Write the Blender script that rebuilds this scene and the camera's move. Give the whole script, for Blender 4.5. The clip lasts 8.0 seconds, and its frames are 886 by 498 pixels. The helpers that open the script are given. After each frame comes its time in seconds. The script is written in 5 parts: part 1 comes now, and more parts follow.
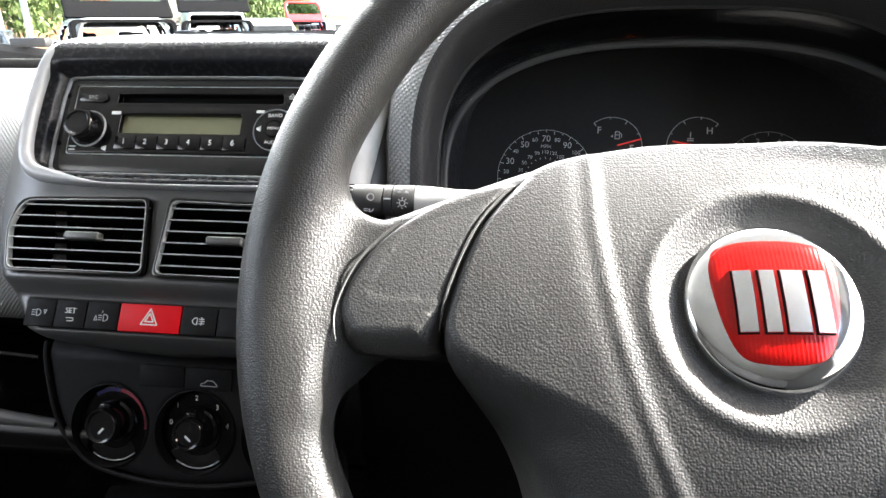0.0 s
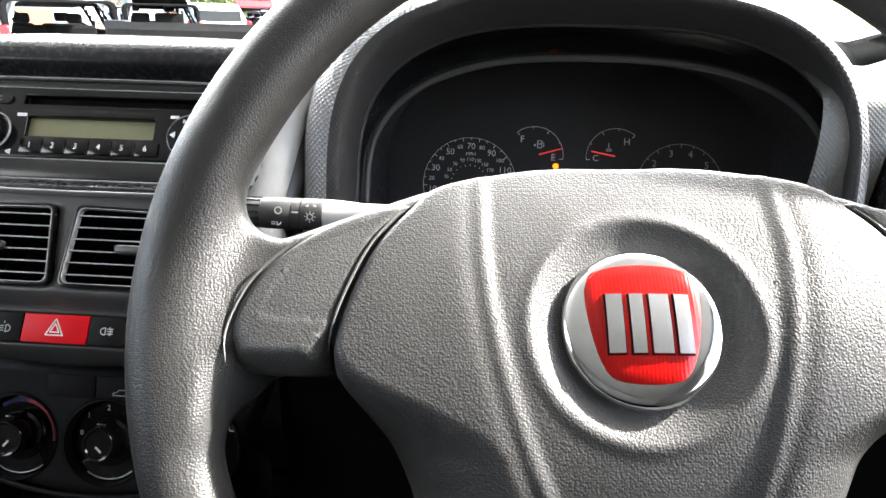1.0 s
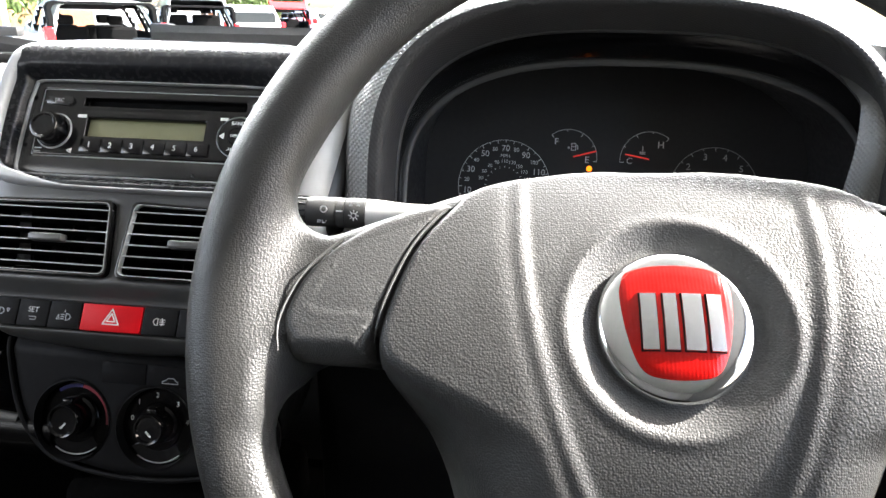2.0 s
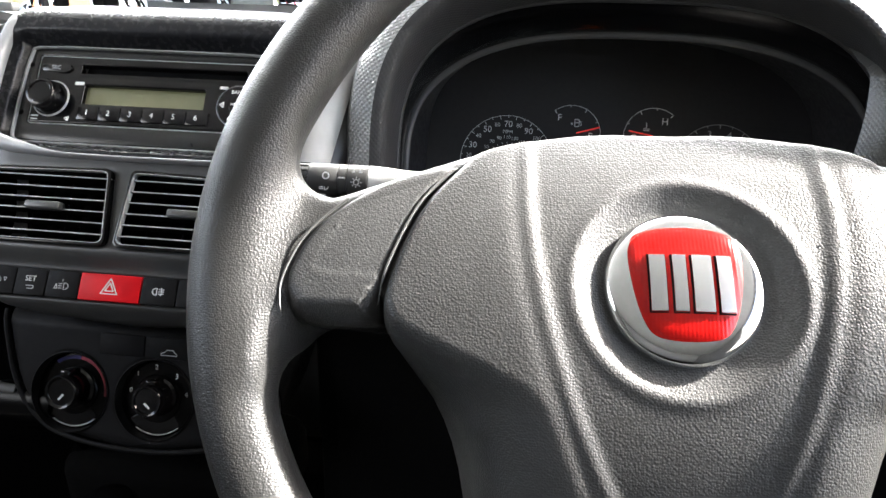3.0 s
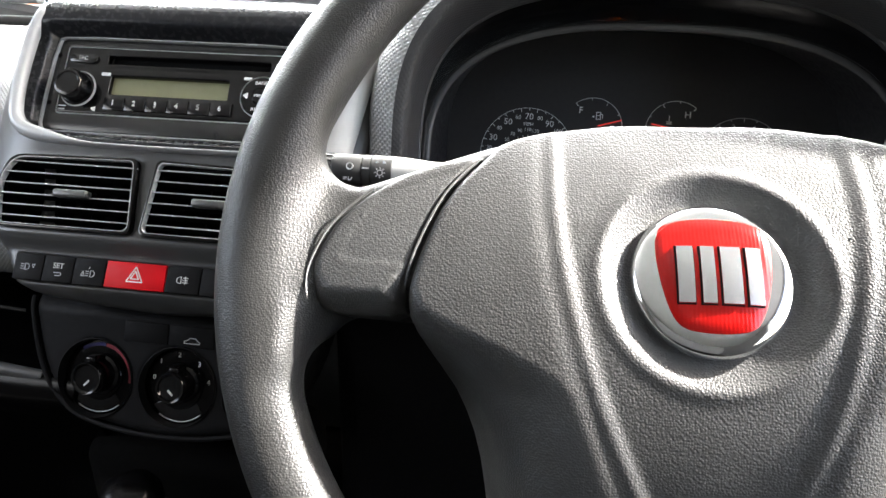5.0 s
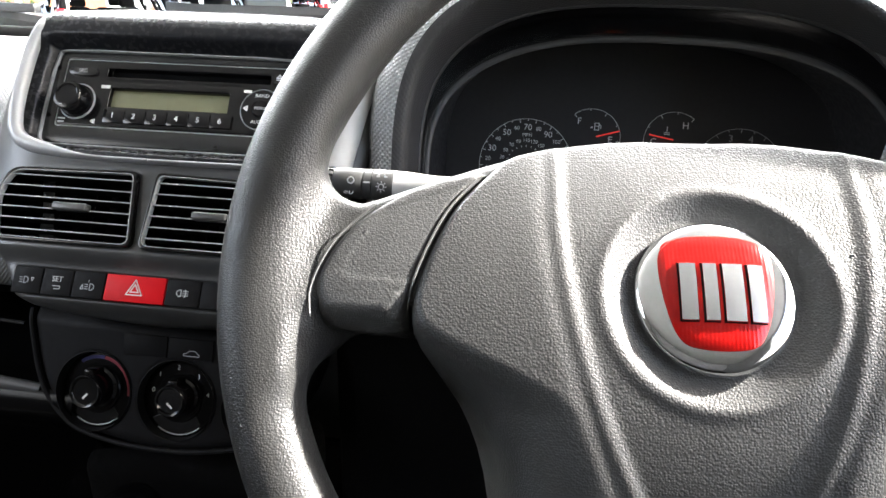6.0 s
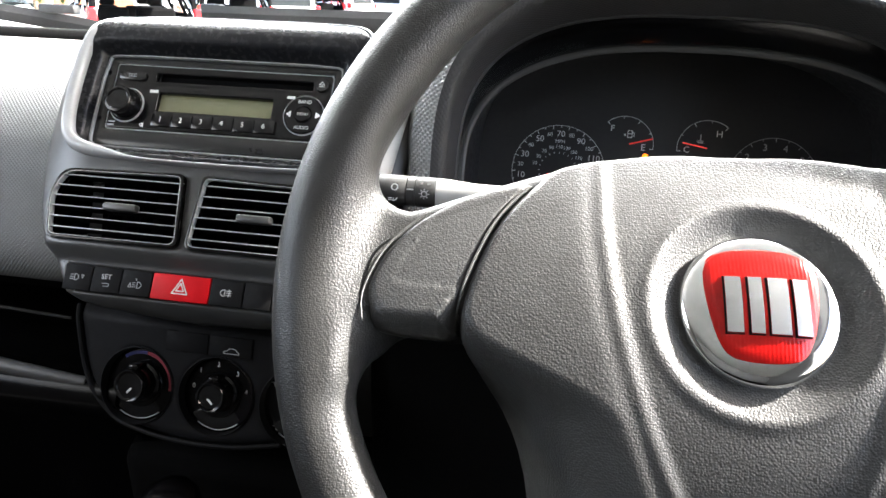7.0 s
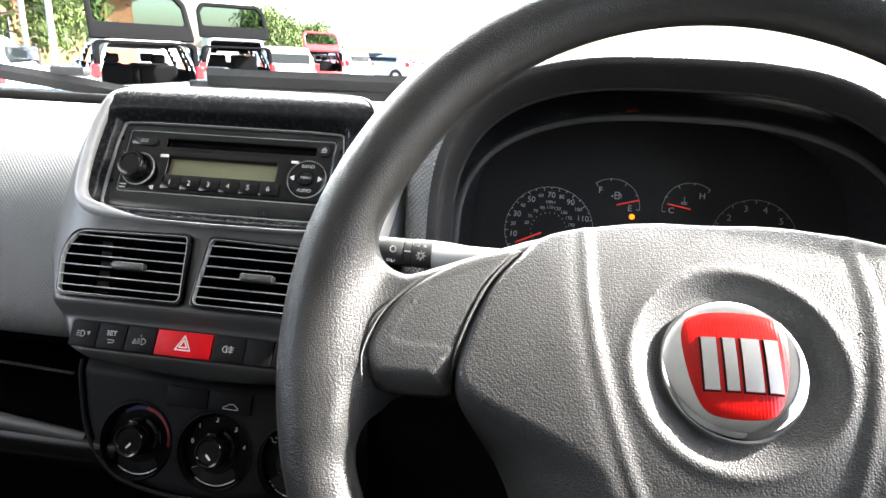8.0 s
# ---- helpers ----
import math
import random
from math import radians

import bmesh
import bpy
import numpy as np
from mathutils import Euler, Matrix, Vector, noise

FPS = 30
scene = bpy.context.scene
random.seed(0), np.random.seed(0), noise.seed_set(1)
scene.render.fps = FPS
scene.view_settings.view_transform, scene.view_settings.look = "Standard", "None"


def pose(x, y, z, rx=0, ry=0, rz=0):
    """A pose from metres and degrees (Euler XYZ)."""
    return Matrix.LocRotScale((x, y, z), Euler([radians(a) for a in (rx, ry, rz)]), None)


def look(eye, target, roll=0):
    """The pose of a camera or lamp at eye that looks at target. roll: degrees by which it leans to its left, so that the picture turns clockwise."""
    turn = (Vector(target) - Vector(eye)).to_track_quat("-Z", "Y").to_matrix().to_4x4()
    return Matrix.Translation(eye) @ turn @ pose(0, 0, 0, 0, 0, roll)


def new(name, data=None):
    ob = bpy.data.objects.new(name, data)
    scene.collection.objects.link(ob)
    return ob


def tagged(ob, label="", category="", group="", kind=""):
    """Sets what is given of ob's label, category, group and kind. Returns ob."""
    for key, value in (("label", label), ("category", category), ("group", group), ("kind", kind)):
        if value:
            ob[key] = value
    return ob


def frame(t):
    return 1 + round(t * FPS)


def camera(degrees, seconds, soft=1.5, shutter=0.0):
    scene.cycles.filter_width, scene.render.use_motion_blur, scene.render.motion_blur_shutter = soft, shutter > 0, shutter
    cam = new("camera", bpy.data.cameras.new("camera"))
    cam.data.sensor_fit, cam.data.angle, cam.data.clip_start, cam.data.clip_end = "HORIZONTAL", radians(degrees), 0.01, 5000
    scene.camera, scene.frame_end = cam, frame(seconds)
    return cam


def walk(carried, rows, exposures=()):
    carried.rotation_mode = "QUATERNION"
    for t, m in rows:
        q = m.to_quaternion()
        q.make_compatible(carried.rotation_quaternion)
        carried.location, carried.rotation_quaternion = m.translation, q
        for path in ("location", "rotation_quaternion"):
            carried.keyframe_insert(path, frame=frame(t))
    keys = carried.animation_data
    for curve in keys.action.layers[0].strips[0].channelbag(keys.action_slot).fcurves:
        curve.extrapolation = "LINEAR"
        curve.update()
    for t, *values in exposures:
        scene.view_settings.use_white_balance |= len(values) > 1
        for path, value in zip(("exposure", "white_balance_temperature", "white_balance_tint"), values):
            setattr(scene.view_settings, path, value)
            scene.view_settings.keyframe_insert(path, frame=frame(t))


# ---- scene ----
cam = camera(71.2, 8.0)
PATH = [
    (0, (0.0939, 0.0838, 1.3534), (-0.1469, 1.8142, 0.7141), -0.5),
    (0.5, (0.1116, 0.0863, 1.3644), (-0.0344, 1.8268, 0.7246), 0.3),
    (1, (0.1181, 0.0845, 1.3663), (0.0214, 1.8222, 0.7081), 1.5),
    (1.5, (0.1144, 0.0718, 1.3726), (-0.0521, 1.8138, 0.743), 1.2),
    (1.7, (0.1144, 0.0718, 1.3726), (-0.0716, 1.8072, 0.7298), 1.2),
    (2.8, (0.1107, 0.0711, 1.3578), (-0.0512, 1.7948, 0.6783), 1.9),
    (3, (0.1107, 0.0711, 1.3578), (-0.0605, 1.7893, 0.667), 1.9),
    (3.5, (0.1097, 0.0692, 1.3588), (-0.067, 1.7876, 0.669), 1.8),
    (4, (0.1079, 0.07, 1.3559), (-0.0791, 1.7864, 0.6643), 1.9),
    (4.5, (0.107, 0.069, 1.3551), (-0.08, 1.7822, 0.6553), 1.9),
    (4.7, (0.1070, 0.0690, 1.3551), (-0.0899, 1.7797, 0.6518), 1.9),
    (5.8, (0.1032, 0.0702, 1.3605), (-0.1214, 1.7736, 0.6470), 1.9),
    (6, (0.1032, 0.0702, 1.3605), (-0.0995, 1.7848, 0.6682), 1.9),
    (6.5, (0.093, 0.0703, 1.3615), (-0.1302, 1.7756, 0.6537), 1.8),
    (7, (0.0911, 0.0621, 1.3666), (-0.1655, 1.7682, 0.6719), 2.2),
    (7.5, (0.093, 0.0577, 1.3697), (-0.1879, 1.7815, 0.7317), 2.2),
    (8, (0.093, 0.0459, 1.3777), (-0.1628, 1.8053, 0.8301), 2.4),
]
walk(cam, [(t, look(eye, target, roll)) for t, eye, target, roll in PATH])

# ---- world, sun and exposure ----
scene.view_settings.exposure = 3.17
world = bpy.data.worlds.new("sky")
scene.world = world
world.use_nodes = True
wn = world.node_tree
wn.nodes.clear()
w_out = wn.nodes.new("ShaderNodeOutputWorld")
w_bg = wn.nodes.new("ShaderNodeBackground")
w_sky = wn.nodes.new("ShaderNodeTexSky")
w_sky.sky_type = "NISHITA"
w_sky.sun_disc = False
w_sky.sun_elevation = radians(37)
w_sky.sun_rotation = radians(73)
w_sky.air_density, w_sky.dust_density, w_sky.ozone_density = 1.0, 2.6, 1.0
w_bg.inputs[1].default_value = 0.12
wn.links.new(w_sky.outputs[0], w_bg.inputs[0])
wn.links.new(w_bg.outputs[0], w_out.inputs[0])

sun_data = bpy.data.lights.new("sun", "SUN")
sun_data.energy, sun_data.angle, sun_data.color = 4.9, radians(2), (1.0, 0.96, 0.9)
sun = new("sun", sun_data)
SUN_AZ, SUN_EL = radians(73), radians(37)
SUN_DIR = Vector((math.sin(SUN_AZ) * math.cos(SUN_EL), math.cos(SUN_AZ) * math.cos(SUN_EL), math.sin(SUN_EL)))
sun.matrix_world = look(SUN_DIR * 30, (0, 0, 0))

# area lamp added to the open sky's daylight through the upper windscreen
sky_data = bpy.data.lights.new("windscreen_light", "AREA")
sky_data.shape, sky_data.size, sky_data.size_y = "RECTANGLE", 1.5, 0.34
sky_data.energy, sky_data.color = 8.5, (1.0, 0.99, 0.97)
sky_lamp = new("windscreen_light", sky_data)
sky_lamp.matrix_world = look((-0.15, 0.90, 1.70), (-0.15, 0.42, 1.30))

# added fill lamp in the unseen passenger's window, brightening the dash from the left
side_data = bpy.data.lights.new("passenger_side_fill", "AREA")
side_data.shape, side_data.size, side_data.size_y = "RECTANGLE", 0.70, 0.32
side_data.energy, side_data.color = 0.55, (1.0, 0.985, 0.965)
side_lamp = new("passenger_side_fill", side_data)
side_lamp.matrix_world = look((-0.985, 0.06, 1.57), (-0.30, 0.45, 1.30))


# ---- materials ----
def nodes_of(name):
    m = bpy.data.materials.new(name)
    m.use_nodes = True
    nt = m.node_tree
    return m, nt, nt.nodes["Principled BSDF"]


def ramp(nt, src, stops):
    r = nt.nodes.new("ShaderNodeValToRGB")
    while len(r.color_ramp.elements) < len(stops):
        r.color_ramp.elements.new(0.5)
    for e, (p, c) in zip(r.color_ramp.elements, stops):
        e.position = p
        e.color = (c[0], c[1], c[2], 1) if isinstance(c, tuple) else (c, c, c, 1)
    nt.links.new(src, r.inputs[0])
    return r.outputs[0]


def tex(nt, kind, scale, **kw):
    n = nt.nodes.new("ShaderNodeTex" + kind)
    n.inputs["Scale"].default_value = scale
    for k, v in kw.items():
        if k == "feature":
            n.feature = v
        else:
            n.inputs[k].default_value = v
    co = next((x for x in nt.nodes if x.bl_idname == "ShaderNodeTexCoord"), None) or nt.nodes.new("ShaderNodeTexCoord")
    nt.links.new(co.outputs["Object"], n.inputs["Vector"])
    return n


def mixc(nt, fac, a, b):
    m = nt.nodes.new("ShaderNodeMix")
    m.data_type = "RGBA"
    for sock, v in ((m.inputs[0], fac), (m.inputs[6], a), (m.inputs[7], b)):
        if isinstance(v, (int, float)):
            sock.default_value = v
        elif isinstance(v, tuple):
            sock.default_value = (*v, 1)
        else:
            nt.links.new(v, sock)
    return m.outputs[2]


def bump(nt, bsdf, height, dist, strength=1.0, prev=None):
    b = nt.nodes.new("ShaderNodeBump")
    b.inputs["Distance"].default_value, b.inputs["Strength"].default_value = dist, strength
    nt.links.new(height, b.inputs["Height"])
    if prev:
        nt.links.new(prev, b.inputs["Normal"])
    nt.links.new(b.outputs[0], bsdf.inputs["Normal"])
    return b.outputs[0]


def math_node(nt, op, a, b):
    m = nt.nodes.new("ShaderNodeMath")
    m.operation = op
    for sock, v in zip(m.inputs, (a, b)):
        if isinstance(v, (int, float)):
            sock.default_value = v
        else:
            nt.links.new(v, sock)
    return m.outputs[0]


def grained(name, colour, rough, cell, depth, spread=0.25, dust=0.0, spec=0.5):
    """Moulded plastic or leather with a pebble grain of that cell size, blotches, and a little dust."""
    m, nt, b = nodes_of(name)
    big = tex(nt, "Noise", 22, Detail=4.0, Roughness=0.6)
    lo = tuple(c * (1 - spread) for c in colour)
    hi = tuple(c * (1 + spread) for c in colour)
    col = ramp(nt, big.outputs[0], [(0.3, lo), (0.7, hi)])
    if dust:
        fine = tex(nt, "Noise", 900, Detail=2.0)
        speck = ramp(nt, fine.outputs[0], [(0.70, 0.0), (0.78, dust)])
        col = mixc(nt, speck, col, (0.35, 0.34, 0.31))
    nt.links.new(col, b.inputs["Base Color"])
    b.inputs["Specular IOR Level"].default_value = spec
    rg = tex(nt, "Noise", 60, Detail=3.0)
    nt.links.new(ramp(nt, rg.outputs[0], [(0.3, rough * 0.85), (0.7, min(1.0, rough * 1.15))]), b.inputs["Roughness"])
    warp = tex(nt, "Noise", 0.45 / cell, Detail=1.0)
    v = tex(nt, "Voronoi", 1.0 / cell, feature="SMOOTH_F1", Randomness=0.75, Smoothness=0.10)
    co = next(x for x in nt.nodes if x.bl_idname == "ShaderNodeTexCoord")
    add = nt.nodes.new("ShaderNodeVectorMath")
    add.operation = "MULTIPLY_ADD"
    nt.links.new(warp.outputs["Color"], add.inputs[0])
    add.inputs[1].default_value = (cell * 0.4,) * 3
    nt.links.new(co.outputs["Object"], add.inputs[2])
    nt.links.new(add.outputs[0], v.inputs["Vector"])
    h = ramp(nt, v.outputs["Distance"], [(0.0, 1.0), (0.25, 0.85), (0.45, 0.5), (0.75, 0.0)])
    bump(nt, b, h, depth)
    return m


def plain(name, colour, rough, metal=0.0, spread=0.12, scale=40, grain=0.0, spec=0.5, coat=0.0):
    m, nt, b = nodes_of(name)
    n = tex(nt, "Noise", scale, Detail=5.0, Roughness=0.65)
    col = ramp(nt, n.outputs[0], [(0.3, tuple(c * (1 - spread) for c in colour)), (0.7, tuple(min(1, c * (1 + spread)) for c in colour))])
    nt.links.new(col, b.inputs["Base Color"])
    n2 = tex(nt, "Noise", scale * 6, Detail=3.0)
    nt.links.new(ramp(nt, n2.outputs[0], [(0.3, rough * (0.94 if rough < 0.45 else 0.8)), (0.75, min(1, rough * (1.07 if rough < 0.45 else 1.2)))]), b.inputs["Roughness"])
    b.inputs["Metallic"].default_value = metal
    b.inputs["Specular IOR Level"].default_value = spec
    b.inputs["Coat Weight"].default_value = coat
    if grain:
        g = tex(nt, "Noise", 2500, Detail=2.0)
        bump(nt, b, g.outputs[0], grain)
    return m


def dusty(m, amount):
    """Scattered pale dust specks over a material's own colour."""
    nt = m.node_tree
    b = nt.nodes["Principled BSDF"]
    own = b.inputs["Base Color"].links[0].from_socket
    spots = tex(nt, "Voronoi", 420, feature="F1", Randomness=1.0)
    where = tex(nt, "Noise", 25, Detail=3.0)
    near = ramp(nt, spots.outputs["Distance"], [(0.05, 1.0), (0.09, 0.0)])
    here = ramp(nt, where.outputs[0], [(0.50, 0.0), (0.70, amount)])
    nt.links.new(mixc(nt, math_node(nt, "MULTIPLY", near, here), own, (0.45, 0.44, 0.42)), b.inputs["Base Color"])
    return m


def dimpled(name, colour, rough, pitch, depth):
    """Leatherette with a regular net of small dimples."""
    m, nt, b = nodes_of(name)
    big = tex(nt, "Noise", 12, Detail=4.0)
    nt.links.new(ramp(nt, big.outputs[0], [(0.3, tuple(c * 0.85 for c in colour)), (0.7, tuple(c * 1.15 for c in colour))]), b.inputs["Base Color"])
    v = tex(nt, "Voronoi", 1.0 / pitch, feature="F1", Randomness=0.1)
    v.voronoi_dimensions = "2D"
    co = next(x for x in nt.nodes if x.bl_idname == "ShaderNodeTexCoord")
    turn = nt.nodes.new("ShaderNodeMapping")
    turn.inputs["Rotation"].default_value = (0, 0, radians(45))
    nt.links.new(co.outputs["UV"], turn.inputs["Vector"])
    nt.links.new(turn.outputs[0], v.inputs["Vector"])
    bump(nt, b, ramp(nt, v.outputs["Distance"], [(0.15, 0.0), (0.5, 1.0)]), depth)
    b.inputs["Roughness"].default_value = rough
    return m


def glowing(name, colour, strength):
    m, nt, b = nodes_of(name)
    b.inputs["Base Color"].default_value = (*colour, 1)
    b.inputs["Emission Color"].default_value = (*colour, 1)
    b.inputs["Emission Strength"].default_value = strength
    return m


def glassy(name, colour, rough=0.0):
    m, nt, b = nodes_of(name)
    b.inputs["Base Color"].default_value = (*colour, 1)
    b.inputs["Transmission Weight"].default_value = 1.0
    b.inputs["Roughness"].default_value = rough
    b.inputs["IOR"].default_value = 1.02
    return m


M_RIM = grained("rim_leather", (0.026, 0.026, 0.0255), 0.40, 0.00092, 0.00013, 0.10, 0.0, 0.42)
M_PAD = grained("pad_vinyl", (0.047, 0.047, 0.046), 0.44, 0.00096, 0.00014, 0.10, 0.1, 0.42)
M_SPOKE = grained("spoke_vinyl", (0.060, 0.060, 0.059), 0.46, 0.00095, 0.00012, 0.10, 0.1, 0.32)
M_CONSOLE = plain("console_plastic", (0.064, 0.0645, 0.0645), 0.34, grain=0.00002, spec=0.5)
M_GLOSS = dusty(plain("bezel_gloss", (0.012, 0.0126, 0.015), 0.27, spread=0.1, spec=0.26), 0.6)
M_BEZEL = dusty(plain("bezel_grey", (0.013, 0.0132, 0.0135), 0.24), 0.5)
M_BLACK = plain("black_plastic", (0.0045, 0.0045, 0.005), 0.15, spread=0.2, spec=0.38)
M_DOOR = plain("door_trim", (0.05, 0.05, 0.05), 0.8, spread=0.1)
# near-black: black parts, plus shade of recesses and under-dash put into the colour
M_DARK = plain("black_and_shade", (0.003, 0.003, 0.003), 0.9, spec=0.05)
# black lifted slightly: haze over the cluster is in the colour
M_WELLHAZE = plain("gauge_well", (0.020, 0.0195, 0.0215), 0.5, spread=0.05)
M_SOFT = dimpled("dash_leatherette", (0.19, 0.191, 0.189), 0.58, 0.0023, 0.0004)
# lit copy of the hood skin: daylight on the outside raises the colour
M_HOODLIT = dimpled("hood_leatherette_lit", (0.26, 0.262, 0.265), 0.45, 0.0029, 0.0010)
M_GREYTRIM = plain("grey_trim", (0.52, 0.523, 0.51), 0.38, grain=0.00001)
M_CHROME = plain("chrome", (0.88, 0.89, 0.90), 0.07, metal=1.0, spread=0.06, scale=90)
# pale edge colour; vents, radio and dials carry their edge glints in it
M_PALEEDGE = plain("pale_edge", (0.36, 0.365, 0.37), 0.28, spread=0.05)
M_GREYDARK = plain("shelf_edge_grey", (0.065, 0.066, 0.067), 0.4, spread=0.15)
# pale grey standing in for the reflection on the gloss lip
M_LIPSHEEN = plain("lip_sheen_grey", (0.42, 0.425, 0.43), 0.26, spread=0.08)
M_STALK = plain("stalk_grey", (0.045, 0.045, 0.044), 0.45, spec=0.3)
M_BARS = plain("brushed_bar", (0.72, 0.73, 0.75), 0.22, metal=1.0, spread=0.03, scale=15)
M_KNOB = plain("knob_black", (0.0022, 0.0022, 0.0024), 0.22, spread=0.1, spec=0.12)
M_HOOP = plain("hoop_grey", (0.07, 0.07, 0.072), 0.35, spread=0.05)
M_RED = plain("red_enamel", (0.34, 0.004, 0.003), 0.18, spread=0.1)
rw = M_RED.node_tree.nodes.new("ShaderNodeTexWave")
rw.bands_direction = "X"
rw.inputs["Scale"].default_value = 210
M_RED.node_tree.links.new(next(x for x in M_RED.node_tree.nodes if x.bl_idname == "ShaderNodeTexCoord").outputs["Object"], rw.inputs["Vector"])
bump(M_RED.node_tree, M_RED.node_tree.nodes["Principled BSDF"], rw.outputs["Fac"], 0.00003)
M_HAZARD = plain("red_button", (0.62, 0.004, 0.010), 0.5, spread=0.06, spec=0.15)
M_HEATER = plain("matt_black", (0.0085, 0.0085, 0.009), 0.6, spread=0.1, spec=0.10)
# shaded copy of the hood skin, lifted a little for haze
M_HOODSHADE = dimpled("hood_leatherette_shaded", (0.030, 0.030, 0.032), 0.6, 0.0026, 0.0002)
M_PRINT = plain("white_print", (0.75, 0.75, 0.74), 0.6, spread=0.03)
M_DIMPRINT = plain("grey_print", (0.45, 0.46, 0.47), 0.6, spread=0.03)
M_LCD = plain("lcd_glass", (0.19, 0.19, 0.11), 0.12, spread=0.06)
M_GAUGEINK = plain("gauge_ink", (0.85, 0.87, 0.88), 0.6, spread=0.03)
# faint glow added so the needles read in the dark well
M_NEEDLE = glowing("needle_red_glow", (0.85, 0.05, 0.04), 0.06)
M_LAMP = glowing("fuel_lamp", (1.0, 0.17, 0.005), 0.40)
M_GLASS = glassy("window_glass", (0.96, 0.98, 0.97))
M_LENS = glassy("cluster_lens", (0.6, 0.6, 0.62))
M_BEAD = plain("pale_bead", (0.085, 0.085, 0.083), 0.4, spread=0.3, scale=900)
M_LINER = plain("headliner", (0.25, 0.247, 0.242), 0.9, spread=0.06)
M_RUBBER = plain("rubber", (0.018, 0.018, 0.019), 0.55)


# ---- building helpers ----
def frame_at(o, tilt, yaw=0.0):
    """Local axes: x to the right, y up along a face that leans back by tilt degrees, z out of the face."""
    return pose(*o, 90 - tilt, 0, yaw)


def as_mesh(name, verts, faces, smooth=True):
    me = bpy.data.meshes.new(name)
    me.from_pydata([tuple(v) for v in verts], [], [tuple(f) for f in faces])
    me.update()
    if smooth:
        me.polygons.foreach_set("use_smooth", [True] * len(me.polygons))
    return me


def link(name, me, mat, parent=None, label=""):
    ob = new(name, me)
    if mat:
        me.materials.append(mat)
    if parent:
        ob.parent = parent
    if label:
        ob["label"] = label
    return ob


def part(name, bm, mat, parent, label="", smooth=False):
    me = bpy.data.meshes.new(name)
    bm.normal_update()
    bm.to_mesh(me)
    bm.free()
    if smooth:
        me.polygons.foreach_set("use_smooth", [True] * len(me.polygons))
        me.set_sharp_from_angle(angle=radians(40))
    return link(name, me, mat, parent, label)


def thing(name, m, label, category, group="", kind=""):
    ob = new(name)
    ob.empty_display_size = 0.02
    ob.matrix_world = m
    return tagged(ob, label, category, group, kind)


def box_bm(lo, hi, bevel=0.0, seg=2, bm=None):
    made = bmesh.new()
    bmesh.ops.create_cube(made, size=1.0)
    for v in made.verts:
        v.co = [lo[i] + (hi[i] - lo[i]) * (v.co[i] + 0.5) for i in range(3)]
    if bevel:
        bmesh.ops.bevel(made, geom=made.edges[:], offset=bevel, segments=seg, affect="EDGES", profile=0.5)
    if bm is None:
        return made
    me = bpy.data.meshes.new("tmp")
    made.to_mesh(me)
    made.free()
    bm.from_mesh(me)
    bpy.data.meshes.remove(me)
    return bm


def plate_bm(pts, z0, z1, bevel=0.0, seg=2):
    """An outline in x, y (anticlockwise) made solid from z0 up to z1, its front edge rounded."""
    bm = bmesh.new()
    lo = [bm.verts.new((x, y, z0)) for x, y in pts]
    hi = [bm.verts.new((x, y, z1)) for x, y in pts]
    n = len(pts)
    bm.faces.new(lo[::-1])
    top = bm.faces.new(hi)
    for i in range(n):
        bm.faces.new((lo[i], lo[(i + 1) % n], hi[(i + 1) % n], hi[i]))
    if bevel:
        bmesh.ops.bevel(bm, geom=list(top.edges), offset=bevel, segments=seg, affect="EDGES", profile=0.5)
    return bm


def round_rect(x0, y0, x1, y1, r, seg=5):
    pts = []
    for cx, cy, a in ((x1 - r, y0 + r, -90), (x1 - r, y1 - r, 0), (x0 + r, y1 - r, 90), (x0 + r, y0 + r, 180)):
        pts += [(cx + r * math.cos(radians(a + 90 * i / seg)), cy + r * math.sin(radians(a + 90 * i / seg))) for i in range(seg + 1)]
    return pts


def circle(cx, cy, r, n=40):
    return [(cx + r * math.cos(2 * math.pi * i / n), cy + r * math.sin(2 * math.pi * i / n)) for i in range(n)]


def ring_bm(outer, inner, z0, z1, bevel=0.0):
    """A flat ring between two outlines with the same number of points."""
    bm = bmesh.new()
    n = len(outer)
    rows = [[bm.verts.new((x, y, z)) for x, y in pts] for pts, z in ((outer, z0), (outer, z1), (inner, z1), (inner, z0))]
    for k in range(4):
        a, b = rows[k], rows[(k + 1) % 4]
        for i in range(n):
            j = (i + 1) % n
            bm.faces.new((a[i], a[j], b[j], b[i]))
    if bevel:
        es = [e for e in bm.edges if all(abs(v.co.z - z1) < 1e-7 for v in e.verts) and (all(v in rows[1] for v in e.verts) or all(v in rows[2] for v in e.verts))]
        bmesh.ops.bevel(bm, geom=es, offset=bevel, segments=2, affect="EDGES", profile=0.5)
    return bm


